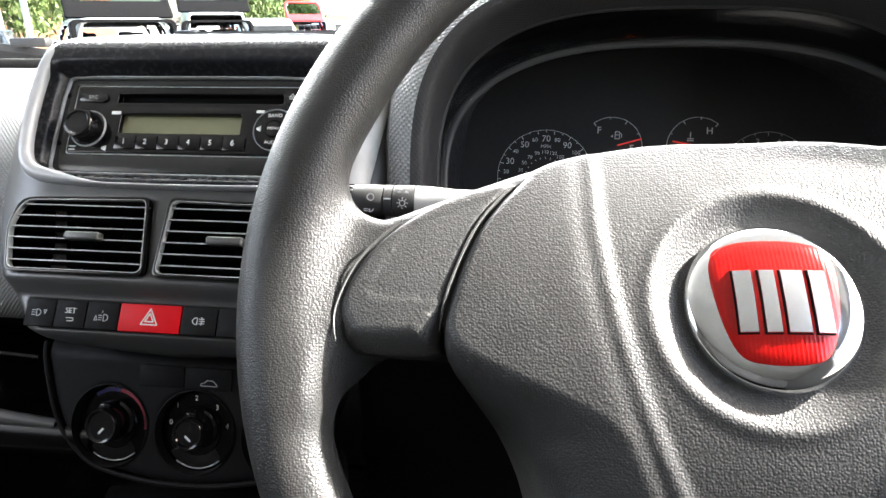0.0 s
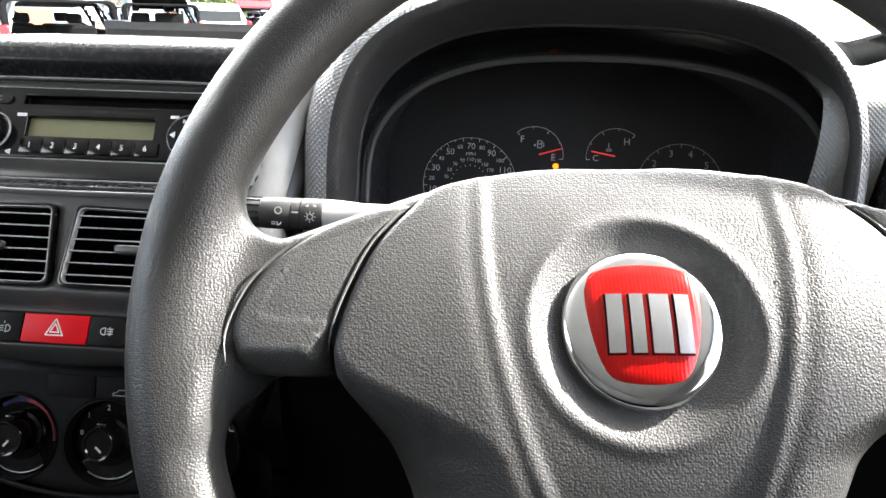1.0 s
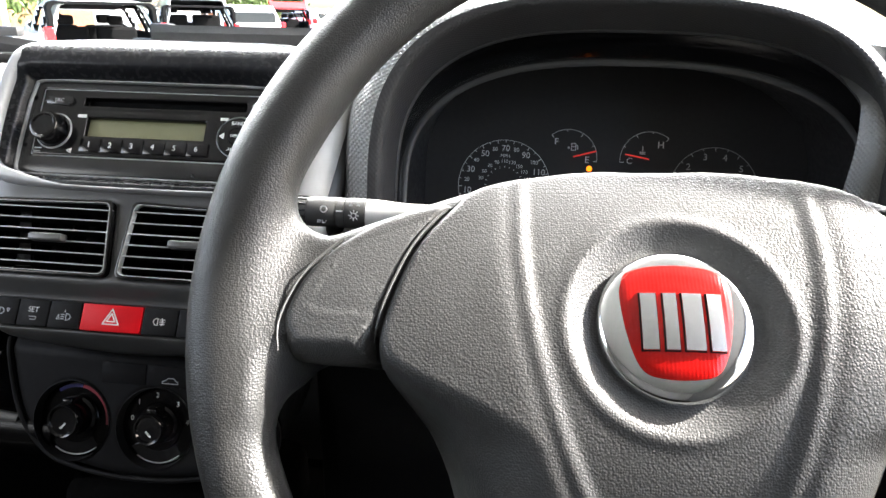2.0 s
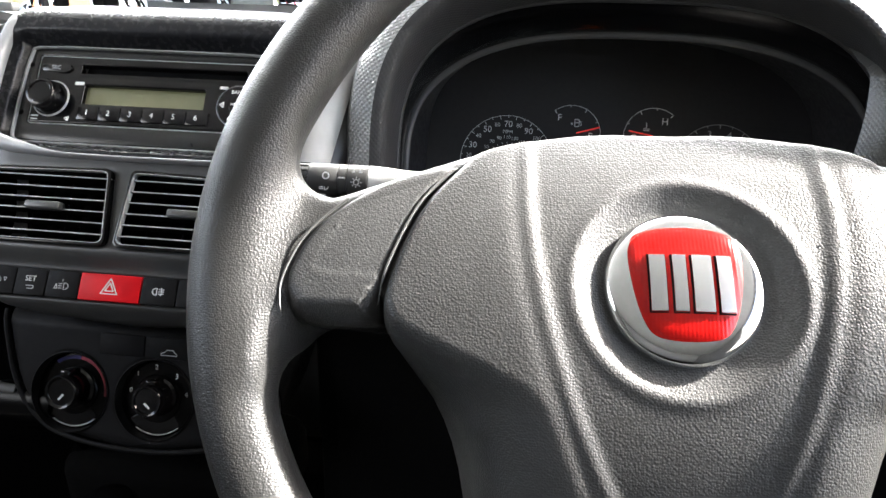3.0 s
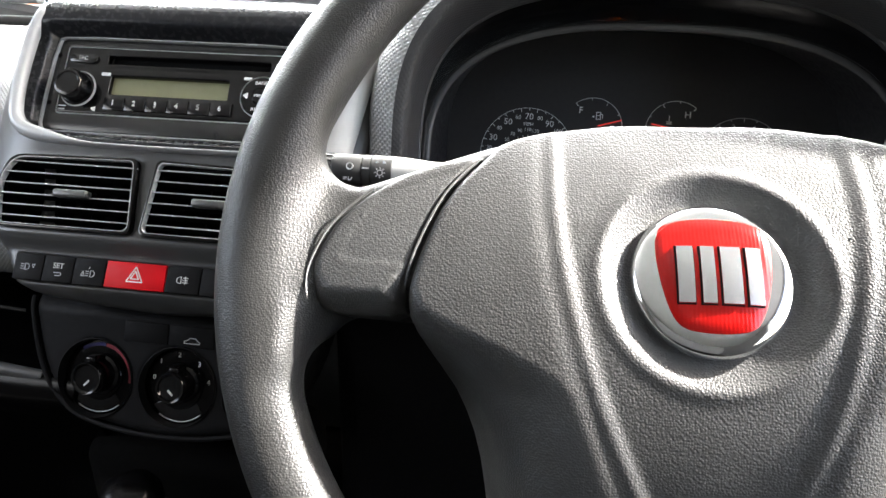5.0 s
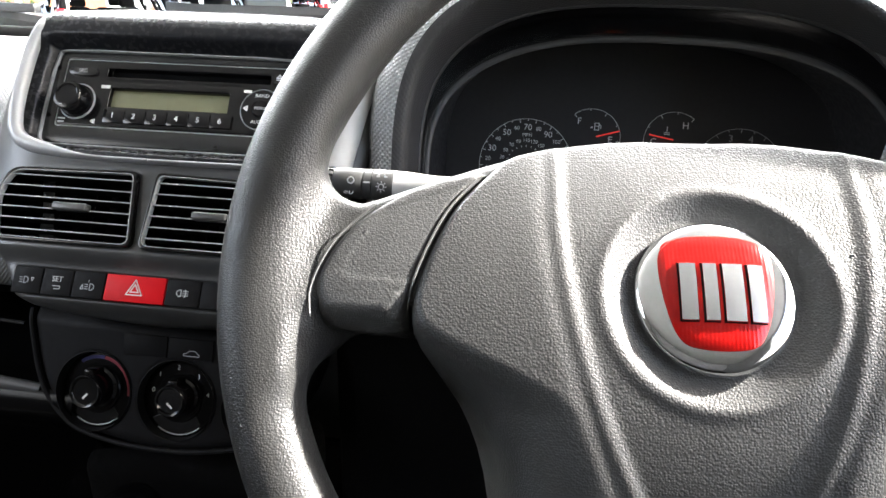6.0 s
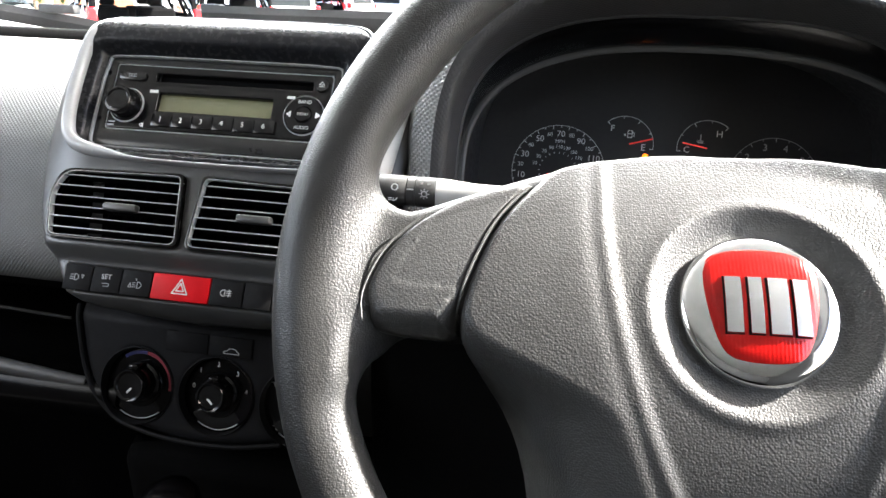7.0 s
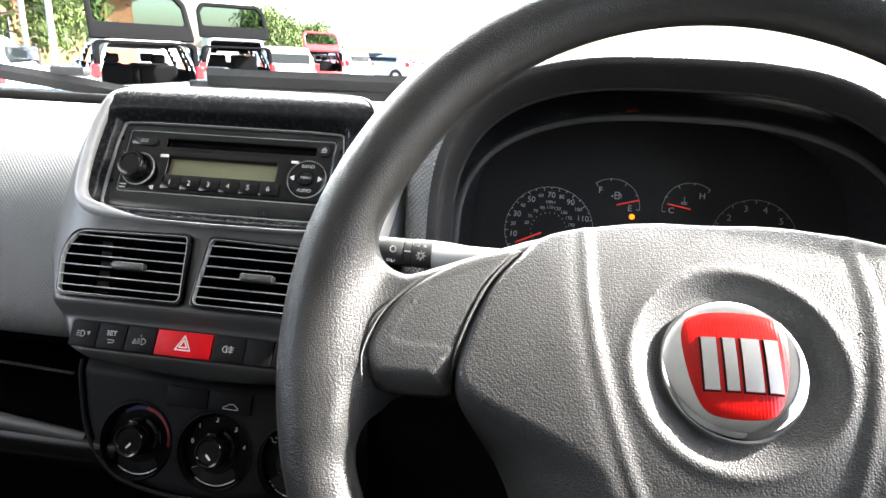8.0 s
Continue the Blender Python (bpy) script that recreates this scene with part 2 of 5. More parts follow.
def lathe_bm(profile, n=48, cx=0.0, cy=0.0):
    """A profile of (radius, z) turned about the z axis at cx, cy; it closes itself on the axis where the radius is 0."""
    bm = bmesh.new()
    rows = []
    for r, z in profile:
        rows.append([bm.verts.new((cx + r * math.cos(2 * math.pi * i / n), cy + r * math.sin(2 * math.pi * i / n), z)) for i in range(n)] if r > 1e-6 else [bm.verts.new((cx, cy, z))])
    for a, b in zip(rows, rows[1:]):
        for i in range(n):
            j = (i + 1) % n
            if len(a) == 1 and len(b) == 1:
                continue
            if len(a) == 1:
                bm.faces.new((a[0], b[i], b[j]))
            elif len(b) == 1:
                bm.faces.new((a[i], a[j], b[0]))
            else:
                bm.faces.new((a[i], a[j], b[j], b[i]))
    bmesh.ops.recalc_face_normals(bm, faces=bm.faces[:])
    return bm


def tube_bm(path, r, n=10, bm=None, caps=True):
    """A round bar along a list of points; r is one radius, or one for each point."""
    bm = bm or bmesh.new()
    pts = [Vector(p) for p in path]
    rows = []
    side = None
    for i, p in enumerate(pts):
        d = (pts[min(i + 1, len(pts) - 1)] - pts[max(i - 1, 0)]).normalized()
        if side is None:
            side = d.orthogonal().normalized()
        side = (side - d * side.dot(d)).normalized()
        up = d.cross(side)
        rr = r[i] if isinstance(r, (list, tuple)) else r
        rows.append([bm.verts.new(p + (side * math.cos(2 * math.pi * k / n) + up * math.sin(2 * math.pi * k / n)) * rr) for k in range(n)])
    for a, b in zip(rows, rows[1:]):
        for k in range(n):
            bm.faces.new((a[k], a[(k + 1) % n], b[(k + 1) % n], b[k]))
    if caps:
        bm.faces.new(rows[0][::-1])
        bm.faces.new(rows[-1])
    return bm


def loft(name, rows, mat, parent, label="", close=False):
    """A skin over rows of points, all of one length."""
    n = len(rows[0])
    verts = [p for r in rows for p in r]
    faces = [(i * n + k, i * n + (k + 1) % n, (i + 1) * n + (k + 1) % n, (i + 1) * n + k) for i in range(len(rows) - 1) for k in range(n if close else n - 1)]
    me = as_mesh(name, verts, faces)
    # texture lengths in metres: along the rows and across them
    P = np.array(verts, float).reshape(len(rows), n, 3)
    mid = len(rows) // 2
    across = np.concatenate([[0], np.cumsum(np.linalg.norm(np.diff(P[mid], axis=0), axis=1)), [0]])
    across[-1] = across[-2] + 0.01
    down = np.concatenate([np.zeros((1, n)), np.cumsum(np.linalg.norm(np.diff(P, axis=0), axis=2), axis=0)])
    down = np.concatenate([down, down[:, :1]], axis=1)
    uv = me.uv_layers.new(name="lengths")
    flat = []
    for f in faces:
        i, k = divmod(f[0], n)
        flat += [down[i, k], across[k], down[i, k + 1], across[k + 1], down[i + 1, k + 1], across[k + 1], down[i + 1, k], across[k]]
    uv.data.foreach_set("uv", flat)
    return link(name, me, mat, parent, label)


def iso(name, f, lo, hi, step, mat, parent, label=""):
    """The skin of the solid f(x, y, z) < 0 (f in metres, about a distance), as a net of quads drawn onto the true surface."""
    ax = [np.arange(lo[i], hi[i] + step, step) for i in range(3)]
    X, Y, Z = np.meshgrid(*ax, indexing="ij")
    S = f(X, Y, Z) < 0
    n = [len(a) - 1 for a in ax]
    cnt = np.zeros(n, int)
    for a in (0, 1):
        for b in (0, 1):
            for c in (0, 1):
                cnt += S[a:a + n[0], b:b + n[1], c:c + n[2]]
    live = (cnt > 0) & (cnt < 8)
    idx = -np.ones(n, int)
    idx[live] = np.arange(live.sum())
    I = np.argwhere(live)
    c0 = np.stack([ax[k][I[:, k]] + step / 2 for k in range(3)], 1)
    p = c0.copy()
    e = step * 0.05
    for _ in range(5):
        v = f(p[:, 0], p[:, 1], p[:, 2])
        g = np.stack([(f(*(p + e * np.eye(3)[k]).T) - f(*(p - e * np.eye(3)[k]).T)) / (2 * e) for k in range(3)], 1)
        p = p - g * (v / np.maximum((g * g).sum(1), 0.05))[:, None]
        p = np.clip(p, c0 - 0.9 * step, c0 + 0.9 * step)
    faces = []
    for k in range(3):
        a, b = (k + 1) % 3, (k + 2) % 3
        sl0, sl1 = [slice(None)] * 3, [slice(None)] * 3
        sl0[k], sl1[k] = slice(0, -1), slice(1, None)
        s0, s1 = S[tuple(sl0)], S[tuple(sl1)]
        E = np.argwhere(s0 != s1)
        ok = (E[:, a] > 0) & (E[:, b] > 0) & (E[:, a] < n[a]) & (E[:, b] < n[b])
        E = E[ok]
        out = s0[tuple(E.T)]

        def cell(da, db):
            q = E.copy()
            q[:, a] += da
            q[:, b] += db
            return idx[tuple(q.T)]
        quad = np.stack([cell(-1, -1), cell(0, -1), cell(0, 0), cell(-1, 0)], 1)
        quad[~out] = quad[~out][:, ::-1]
        faces.append(quad)
    faces = np.concatenate(faces)
    me = bpy.data.meshes.new(name)
    me.vertices.add(len(p))
    me.vertices.foreach_set("co", p.ravel())
    me.loops.add(len(faces) * 4)
    me.loops.foreach_set("vertex_index", faces.ravel().astype(np.int32))
    me.polygons.add(len(faces))
    me.polygons.foreach_set("loop_start", np.arange(0, len(faces) * 4, 4, dtype=np.int32))
    me.polygons.foreach_set("use_smooth", np.ones(len(faces), bool))
    me.update(calc_edges=True)
    me.validate()
    return link(name, me, mat, parent, label)


def poly_sd(pts, x, y):
    """Signed distance (minus inside) from x, y to the outline pts."""
    d = np.full(np.shape(x), 1e9)
    inside = np.zeros(np.shape(x), bool)
    n = len(pts)
    for i in range(n):
        (ax, ay), (bx, by) = pts[i], pts[(i + 1) % n]
        ex, ey = bx - ax, by - ay
        wx, wy = x - ax, y - ay
        t = np.clip((wx * ex + wy * ey) / (ex * ex + ey * ey + 1e-18), 0, 1)
        d = np.minimum(d, (wx - ex * t) ** 2 + (wy - ey * t) ** 2)
        cond = ((ay > y) != (by > y)) & (x < (bx - ax) * (y - ay) / (by - ay + 1e-18) + ax)
        inside ^= cond
    return np.where(inside, -1, 1) * np.sqrt(d)


def smin(a, b, k):
    h = np.clip(0.5 + 0.5 * (b - a) / k, 0, 1)
    return b + (a - b) * h - k * h * (1 - h)


def smax(a, b, k):
    return -smin(-a, -b, k)


def step_up(x, a, b):
    t = np.clip((x - a) / (b - a), 0, 1)
    return t * t * (3 - 2 * t)


def smooth_outline(pts, rounds=2):
    """Corner cutting: a smooth closed outline through a rough one."""
    for _ in range(rounds):
        out = []
        for (ax, ay), (bx, by) in zip(pts, pts[1:] + pts[:1]):
            out += [(ax * 0.75 + bx * 0.25, ay * 0.75 + by * 0.25), (ax * 0.25 + bx * 0.75, ay * 0.25 + by * 0.75)]
        pts = out
    return pts


def filleted(pts, r, seg=5):
    """An outline with its corners rounded to the radius r (or one radius for each corner)."""
    out = []
    n = len(pts)
    for i in range(n):
        p, a, b = Vector(pts[i]), Vector(pts[i - 1]), Vector(pts[(i + 1) % n])
        rr = r[i] if isinstance(r, (list, tuple)) else r
        da, db = (a - p).normalized(), (b - p).normalized()
        half = math.acos(max(-1, min(1, da.dot(db)))) / 2
        t = min(rr / math.tan(half), (a - p).length * 0.49, (b - p).length * 0.49)
        q0, q1 = p + da * t, p + db * t
        for k in range(seg + 1):
            s = k / seg
            out.append(tuple(q0 * (1 - s) ** 2 + p * (2 * s * (1 - s)) + q1 * s ** 2))
    return out


def mm(pts):
    return [(x / 1000, y / 1000) for x, y in pts]


def mirrored(pts):
    """A half outline in x < 0 with its mirror image."""
    return pts + [(-x, y) for x, y in reversed(pts)]


def text(s, size, x, y, z, mat, parent, name="lettering", align="CENTER", turn=0.0, squash=1.0):
    cu = bpy.data.curves.new("tmp", "FONT")
    cu.body, cu.size, cu.align_x, cu.align_y = s, size, align, "CENTER"
    cu.extrude, cu.resolution_u = 0.00008, 3
    tmp = new("tmp", cu)
    me = bpy.data.meshes.new_from_object(tmp)
    bpy.data.objects.remove(tmp)
    bpy.data.curves.remove(cu)
    me.name = name
    me.materials.clear()
    me.transform(pose(x, y, z, 0, 0, turn) @ Matrix.Diagonal((squash, 1, 1, 1)))
    return link(name, me, mat, parent)


def strokes(name, lines, width, z, mat, parent, closed=()):
    """Printed sign: thin flat bars along broken lines in x, y."""
    bm = bmesh.new()
    for k, ln in enumerate(lines):
        ln = list(ln) + ([ln[0]] if k in closed else [])
        for (ax, ay), (bx, by) in zip(ln, ln[1:]):
            d = Vector((bx - ax, by - ay))
            if d.length < 1e-7:
                continue
            d.normalize()
            nx, ny = -d.y * width / 2, d.x * width / 2
            ax_, ay_, bx_, by_ = ax - d.x * width / 4, ay - d.y * width / 4, bx + d.x * width / 4, by + d.y * width / 4
            lo = [bm.verts.new((px, py, z)) for px, py in ((ax_ - nx, ay_ - ny), (bx_ - nx, by_ - ny), (bx_ + nx, by_ + ny), (ax_ + nx, ay_ + ny))]
            hi = [bm.verts.new((v.co.x, v.co.y, z + 0.00012)) for v in lo]
            bm.faces.new(hi)
            for i in range(4):
                bm.faces.new((lo[i], lo[(i + 1) % 4], hi[(i + 1) % 4], hi[i]))
    return part(name, bm, mat, parent)


# ---- cabin shell ----
def wall_with_holes(name, outer, holes, place, thick, mat, label):
    """A flat panel with openings, built in its own x, y and pushed out by thick along z."""
    bm = bmesh.new()
    xs = sorted({p[0] for p in outer} | {h[0] for h in holes} | {h[2] for h in holes})
    ys = sorted({p[1] for p in outer} | {h[1] for h in holes} | {h[3] for h in holes})
    for x0, x1 in zip(xs, xs[1:]):
        for y0, y1 in zip(ys, ys[1:]):
            cx, cy = (x0 + x1) / 2, (y0 + y1) / 2
            if any(h[0] < cx < h[2] and h[1] < cy < h[3] for h in holes):
                continue
            v = [bm.verts.new((x, y, 0)) for x, y in ((x0, y0), (x1, y0), (x1, y1), (x0, y1))]
            bm.faces.new(v)
    bmesh.ops.remove_doubles(bm, verts=bm.verts[:], dist=1e-5)
    ext = bmesh.ops.extrude_face_region(bm, geom=bm.faces[:])
    for v in ext["geom"]:
        if isinstance(v, bmesh.types.BMVert):
            v.co.z += thick
    bmesh.ops.recalc_face_normals(bm, faces=bm.faces[:])
    ob = part(name, bm, mat, None)
    ob.matrix_world = place
    return tagged(ob, label, "wall", kind="structure")


def build_shell():
    # unseen side doors, window openings sized for the light: x is forward, y up
    for nm, x, s, holes, front, lab in (("wall_east", 0.70, 1, [(-0.24, 1.24, 0.585, 1.855)], 0.60, "grey trimmed van door with an open window letting the sun in"),
                                        ("wall_west", -1.00, -1, [(-0.30, 1.40, 0.42, 1.74)], 0.80, "grey trimmed van door with a window opening")):
        place = Matrix(((0, 0, s, x), (1, 0, 0, 0), (0, 1, 0, 0), (0, 0, 0, 1)))
        wall_with_holes(nm, [(-1.0, 0.45), (front, 1.9)], holes, place, 0.05, M_DOOR, lab)
        ob = part(nm, box_bm((min(x, x + s * 0.05), front, 0.45), (max(x, x + s * 0.05), 1.3, 1.20)), M_DOOR, None)
        tagged(ob, "grey van side panel below the windscreen pillar", "wall", kind="structure")
    ob = part("wall_south", box_bm((-1.0, -1.06, 0.45), (0.70, -1.0, 1.9)), M_DOOR, None)
    tagged(ob, "grey trimmed cabin bulkhead behind the seats", "wall", kind="structure")
    ob = part("floor", box_bm((-1.05, -1.06, 0.40), (0.75, 1.3, 0.45)), M_DARK, None)
    tagged(ob, "dark rubber cabin floor under the dashboard", "floor", kind="structure")
    # unseen headliner, carried forward to keep the sun off the console
    ob = part("ceiling", box_bm((-1.05, -1.06, 1.86), (0.75, 0.76, 1.90), 0.01), M_LINER, None)
    tagged(ob, "grey fabric headliner above the seats", "ceiling", kind="structure")
    # engine bulkhead below the windscreen
    ob = part("wall_north", box_bm((-1.0, 1.24, 0.45), (0.70, 1.30, 1.22)), M_DARK, None)
    tagged(ob, "black engine bulkhead below the windscreen", "wall", kind="structure")
    # windscreen: leans back from its base to the roof
    bm = bmesh.new()
    rows = []
    for i in range(7):
        t = i / 6
        rows.append([bm.verts.new((-0.15 + 0.85 * u, 1.28 - 0.50 * t - 0.10 * u * u * (1 - 0.4 * t), 1.235 + 0.635 * t)) for u in [k / 8 - 1 for k in range(17)]])
    for a, b in zip(rows, rows[1:]):
        for k in range(16):
            bm.faces.new((a[k], a[k + 1], b[k + 1], b[k]))
    ext = bmesh.ops.extrude_face_region(bm, geom=bm.faces[:])
    for v in ext["geom"]:
        if isinstance(v, bmesh.types.BMVert):
            v.co += Vector((0, 0.0035, 0.0035))
    bmesh.ops.recalc_face_normals(bm, faces=bm.faces[:])
    ob = part("window_1", bm, M_GLASS, None, smooth=True)
    ob.visible_shadow = False
    tagged(ob, "clear curved windscreen above the dashboard", "windscreen", kind="structure")


build_shell()


# ---- dashboard ----
def profile_body(name, prof, x0, x1, mat, parent, label="", bow=0.0, n=24):
    """A profile of (y, z) drawn along x, bowed forwards towards its ends, with closed ends."""
    rows = []
    for i in range(n + 1):
        t = i / n
        x = x0 + (x1 - x0) * t
        rows.append([(x, y + bow * (2 * t - 1) ** 2, z) for y, z in prof])
    return loft(name, rows, mat, parent, label, close=True)


def curve2(pts, per=6):
    """A smooth line through points (Catmull-Rom)."""
    out = []
    P = [pts[0]] + list(pts) + [pts[-1]]
    for i in range(1, len(P) - 2):
        for k in range(per):
            t = k / per
            out.append(tuple(0.5 * (2 * b + (c - a) * t + (2 * a - 5 * b + 4 * c - d) * t * t + (3 * b - a - 3 * c + d) * t ** 3) for a, b, c, d in zip(P[i - 1], P[i], P[i + 1], P[i + 2])))
    out.append(tuple(pts[-1]))
    return out


dash = thing("dashboard", pose(0, 0, 0), "grey dimpled leatherette van dashboard with an open glove shelf", "dashboard")
prof = curve2([(1.20, 1.245), (0.95, 1.282), (0.75, 1.307), (0.62, 1.315), (0.572, 1.310), (0.526, 1.292), (0.487, 1.255), (0.466, 1.205), (0.456, 1.165), (0.470, 1.140), (0.50, 1.130), (0.56, 1.128)], 5) + [(0.62, 1.128), (1.20, 1.128)]
profile_body("upper_panel", prof, -0.98, -0.235, M_SOFT, dash, "grey dimpled leatherette panel")
prof = [(1.19, 1.250), (0.95, 1.275), (0.785, 1.300), (0.782, 1.315), (0.772, 1.318), (0.762, 1.316), (0.757, 1.295), (0.80, 1.280), (1.19, 1.240)]
profile_body("ledge", prof, -0.98, -0.255, M_DARK, dash, "black ledge at the windscreen's foot")
# shelf back blackened to hold the recess's shade
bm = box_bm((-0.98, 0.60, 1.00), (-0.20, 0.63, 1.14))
part("shelf_back", bm, M_DARK, dash, "glove shelf back, near-black for the shade inside")
# lip body near-black for the shade below; lip_edge stays grey
prof = curve2([(0.62, 1.060), (0.50, 1.055), (0.447, 1.068), (0.432, 1.062), (0.430, 1.045), (0.445, 1.02), (0.47, 0.96), (0.50, 0.85)], 5) + [(0.62, 0.85)]
profile_body("shelf_lip", prof, -0.98, -0.225, M_KNOB, dash, "plastic shelf lip, near-black for the shade under its edge")
part("shelf_rail", tube_bm([(-0.98, 0.458, 1.122), (-0.33, 0.458, 1.116), (-0.276, 0.460, 1.112)], 0.0016, 8), M_BEZEL, dash, "thin pale edge strip", smooth=True)
part("lip_edge", tube_bm([(-0.98, 0.436, 1.094), (-0.34, 0.4375, 1.074), (-0.256, 0.4400, 1.0655)], [0.0068, 0.0066, 0.0045], 12), M_GREYDARK, dash, "rounded grey front edge of the shelf", smooth=True)
# shade under the dashboard is in this panel's colour
part("lower_panel", box_bm((-0.98, 0.50, 0.60), (0.68, 0.56, 0.95), 0.01), M_DARK, dash, "lower dashboard panel, near-black for its shade")
# dashboard top and the right-hand end past the binnacle
prof = curve2([(1.20, 1.245), (0.95, 1.30), (0.75, 1.325), (0.62, 1.335), (0.57, 1.32), (0.56, 1.25), (0.56, 1.10)], 5) + [(0.62, 0.9), (1.20, 0.9)]
profile_body("top_panel", prof, -0.24, 0.0, M_SOFT, dash, "grey leatherette dashboard top")
prof = curve2([(1.20, 1.245), (0.95, 1.30), (0.85, 1.325), (0.76, 1.335), (0.74, 1.32), (0.735, 1.25), (0.735, 1.10)], 5) + [(0.80, 0.9), (1.20, 0.9)]
profile_body("rear_top_panel", prof, 0.0, 0.34, M_SOFT, dash, "grey leatherette dashboard top")
prof = curve2([(1.20, 1.245), (0.80, 1.318), (0.60, 1.337), (0.545, 1.338), (0.52, 1.330), (0.508, 1.326), (0.500, 1.318), (0.495, 1.29), (0.50, 1.24), (0.51, 1.10)], 5) + [(0.62, 0.9), (1.20, 0.9)]
profile_body("end_panel", prof, 0.335, 0.69, M_SOFT, dash, "pale grey dashboard end panel")
# colour darkened for the shade behind the wheel
part("knee_panel", box_bm((-0.03, 0.47, 0.62), (0.68, 0.52, 1.16), 0.02), M_DARK, dash, "knee panel under the wheel, near-black for its shade")
# light grey blade between console and binnacle
rows = []
for i in range(13):
    t = i / 12
    z = 1.20 + 0.135 * t
    y = 0.452 + 0.075 * t ** 1.3
    xl, xr = -0.050 + 0.012 * t, -0.020 + 0.022 * t
    rows.append([(xl + (xr - xl) * k / 8, y + 0.012 * (2 * k / 8 - 1) ** 2 - 0.004, z) for k in range(9)] + [(xr, 0.60, z), (xl, 0.60, z)])
loft("side_blade", rows, M_GREYTRIM, dash, "smooth light grey trim blade", close=True)


# ---- centre console ----
K = frame_at((-0.15, 0.4297, 1.20), 33)
console = thing("centre_console", K, "black plastic centre console with a gloss brow over the radio", "console")
EDGE = mm(mirrored([(0, 184), (-88, 183), (-108, 173), (-118, 157), (-127, 122), (-130, 78), (-124, 34), (-110, -11), (-97, -27), (-88, -43), (-60, -48), (0, -51)]))
EDGE = smooth_outline([(x + (0.020 if x > 0 and y > 0.05 else -0.008 if x < -0.08 and y > 0.0 else 0), y) for x, y in EDGE], 1)
OPEN = mm(smooth_outline(mirrored([(0, 147), (-88, 147), (-96, 144), (-97, 80), (-95, 73), (-85, 71.5), (0, 71.5)]), 1))
VENT_L = filleted([(-0.1030, -0.0005), (-0.0040, -0.0005), (-0.0085, 0.0512), (-0.1010, 0.0490), (-0.1085, 0.0310)], [0.005, 0.005, 0.005, 0.014, 0.03], 4)
VENT_R = [(-x, y) for x, y in reversed(VENT_L)]


def fascia(x, y, z):
    front = -0.009 * step_up(-y, 0.004, 0.017) - 0.020 * step_up(-y, 0.037, 0.055) - 0.003 - 28.0 * np.maximum(0, y - 0.160) ** 2
    front = front - 0.9 * (np.maximum(0, np.abs(x) - 0.085)) ** 2 / 0.04 * 0.25
    f = smax(z - front, poly_sd(EDGE, x, y), 0.005)
    f = np.maximum(f, -0.055 - z)
    f = smax(f, -np.maximum(poly_sd(OPEN, x, y) - 0.004, -0.020 - z), 0.002)
    for v in (VENT_L, VENT_R):
        f = smax(f, -np.maximum(poly_sd(v, x, y) - 0.001, -0.034 - z), 0.002)
    strip = np.maximum(np.maximum(np.abs(x) - 0.0905, np.abs(y + 0.0283) - 0.0098), -0.014 - z)
    return smax(f, -strip, 0.001)


iso("fascia", fascia, (-0.144, -0.058, -0.062), (0.154, 0.19, 0.008), 0.002, M_CONSOLE, console, "black plastic fascia")

BAND = mm(smooth_outline(mirrored([(0, 183), (-80, 182), (-98, 173), (-107.5, 152), (-110, 120), (-109.5, 90), (-105, 72), (-92, 62.5), (-60, 59.5), (0, 59)]), 1))
BAND = [(x + (0.016 if x > 0.02 else -0.006 if x < -0.08 else 0), y) for x, y in BAND]


def bezel(x, y, z):
    lift = np.maximum(0, y - 0.160)
    front = 0.0035 - 28.0 * lift ** 2
    o = poly_sd(BAND, x, y)
    front = front - 0.0060 * step_up(-o, 0.0035, 0.012) * (1 - step_up(y, 0.14, 0.155))
    f = smax(z - front, o, 0.008)
    hole = poly_sd(OPEN, x, y) - 0.45 * np.clip(z + 0.010, 0, 0.02)
    f = smax(f, -hole, 0.0025)
    return np.maximum(f, -0.018 - z)


iso("bezel", bezel, (-0.124, 0.055, -0.022), (0.132, 0.188, 0.012), 0.0015, M_GLOSS, console, "gloss black radio surround")

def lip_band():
    """The rounded lip of the radio surround, pale in place of its window reflection, widest beside the passenger and
    fading out along brow and foot.
    """
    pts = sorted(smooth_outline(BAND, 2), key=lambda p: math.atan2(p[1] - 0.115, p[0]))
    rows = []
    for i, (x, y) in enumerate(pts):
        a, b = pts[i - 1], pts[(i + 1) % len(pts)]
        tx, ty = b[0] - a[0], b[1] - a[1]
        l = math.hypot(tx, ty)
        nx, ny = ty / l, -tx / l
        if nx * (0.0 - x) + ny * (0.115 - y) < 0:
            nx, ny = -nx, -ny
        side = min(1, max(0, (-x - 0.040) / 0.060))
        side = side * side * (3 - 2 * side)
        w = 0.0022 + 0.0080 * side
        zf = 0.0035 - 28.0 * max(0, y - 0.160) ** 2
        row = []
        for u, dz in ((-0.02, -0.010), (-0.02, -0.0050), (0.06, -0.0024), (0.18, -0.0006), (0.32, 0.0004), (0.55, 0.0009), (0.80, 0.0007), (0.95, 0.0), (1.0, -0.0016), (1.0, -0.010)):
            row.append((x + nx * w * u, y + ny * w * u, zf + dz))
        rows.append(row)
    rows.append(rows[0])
    return loft("lip_band", rows, M_LIPSHEEN, console, "lip of the radio surround, its sheen put into the colour", close=True)


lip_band()

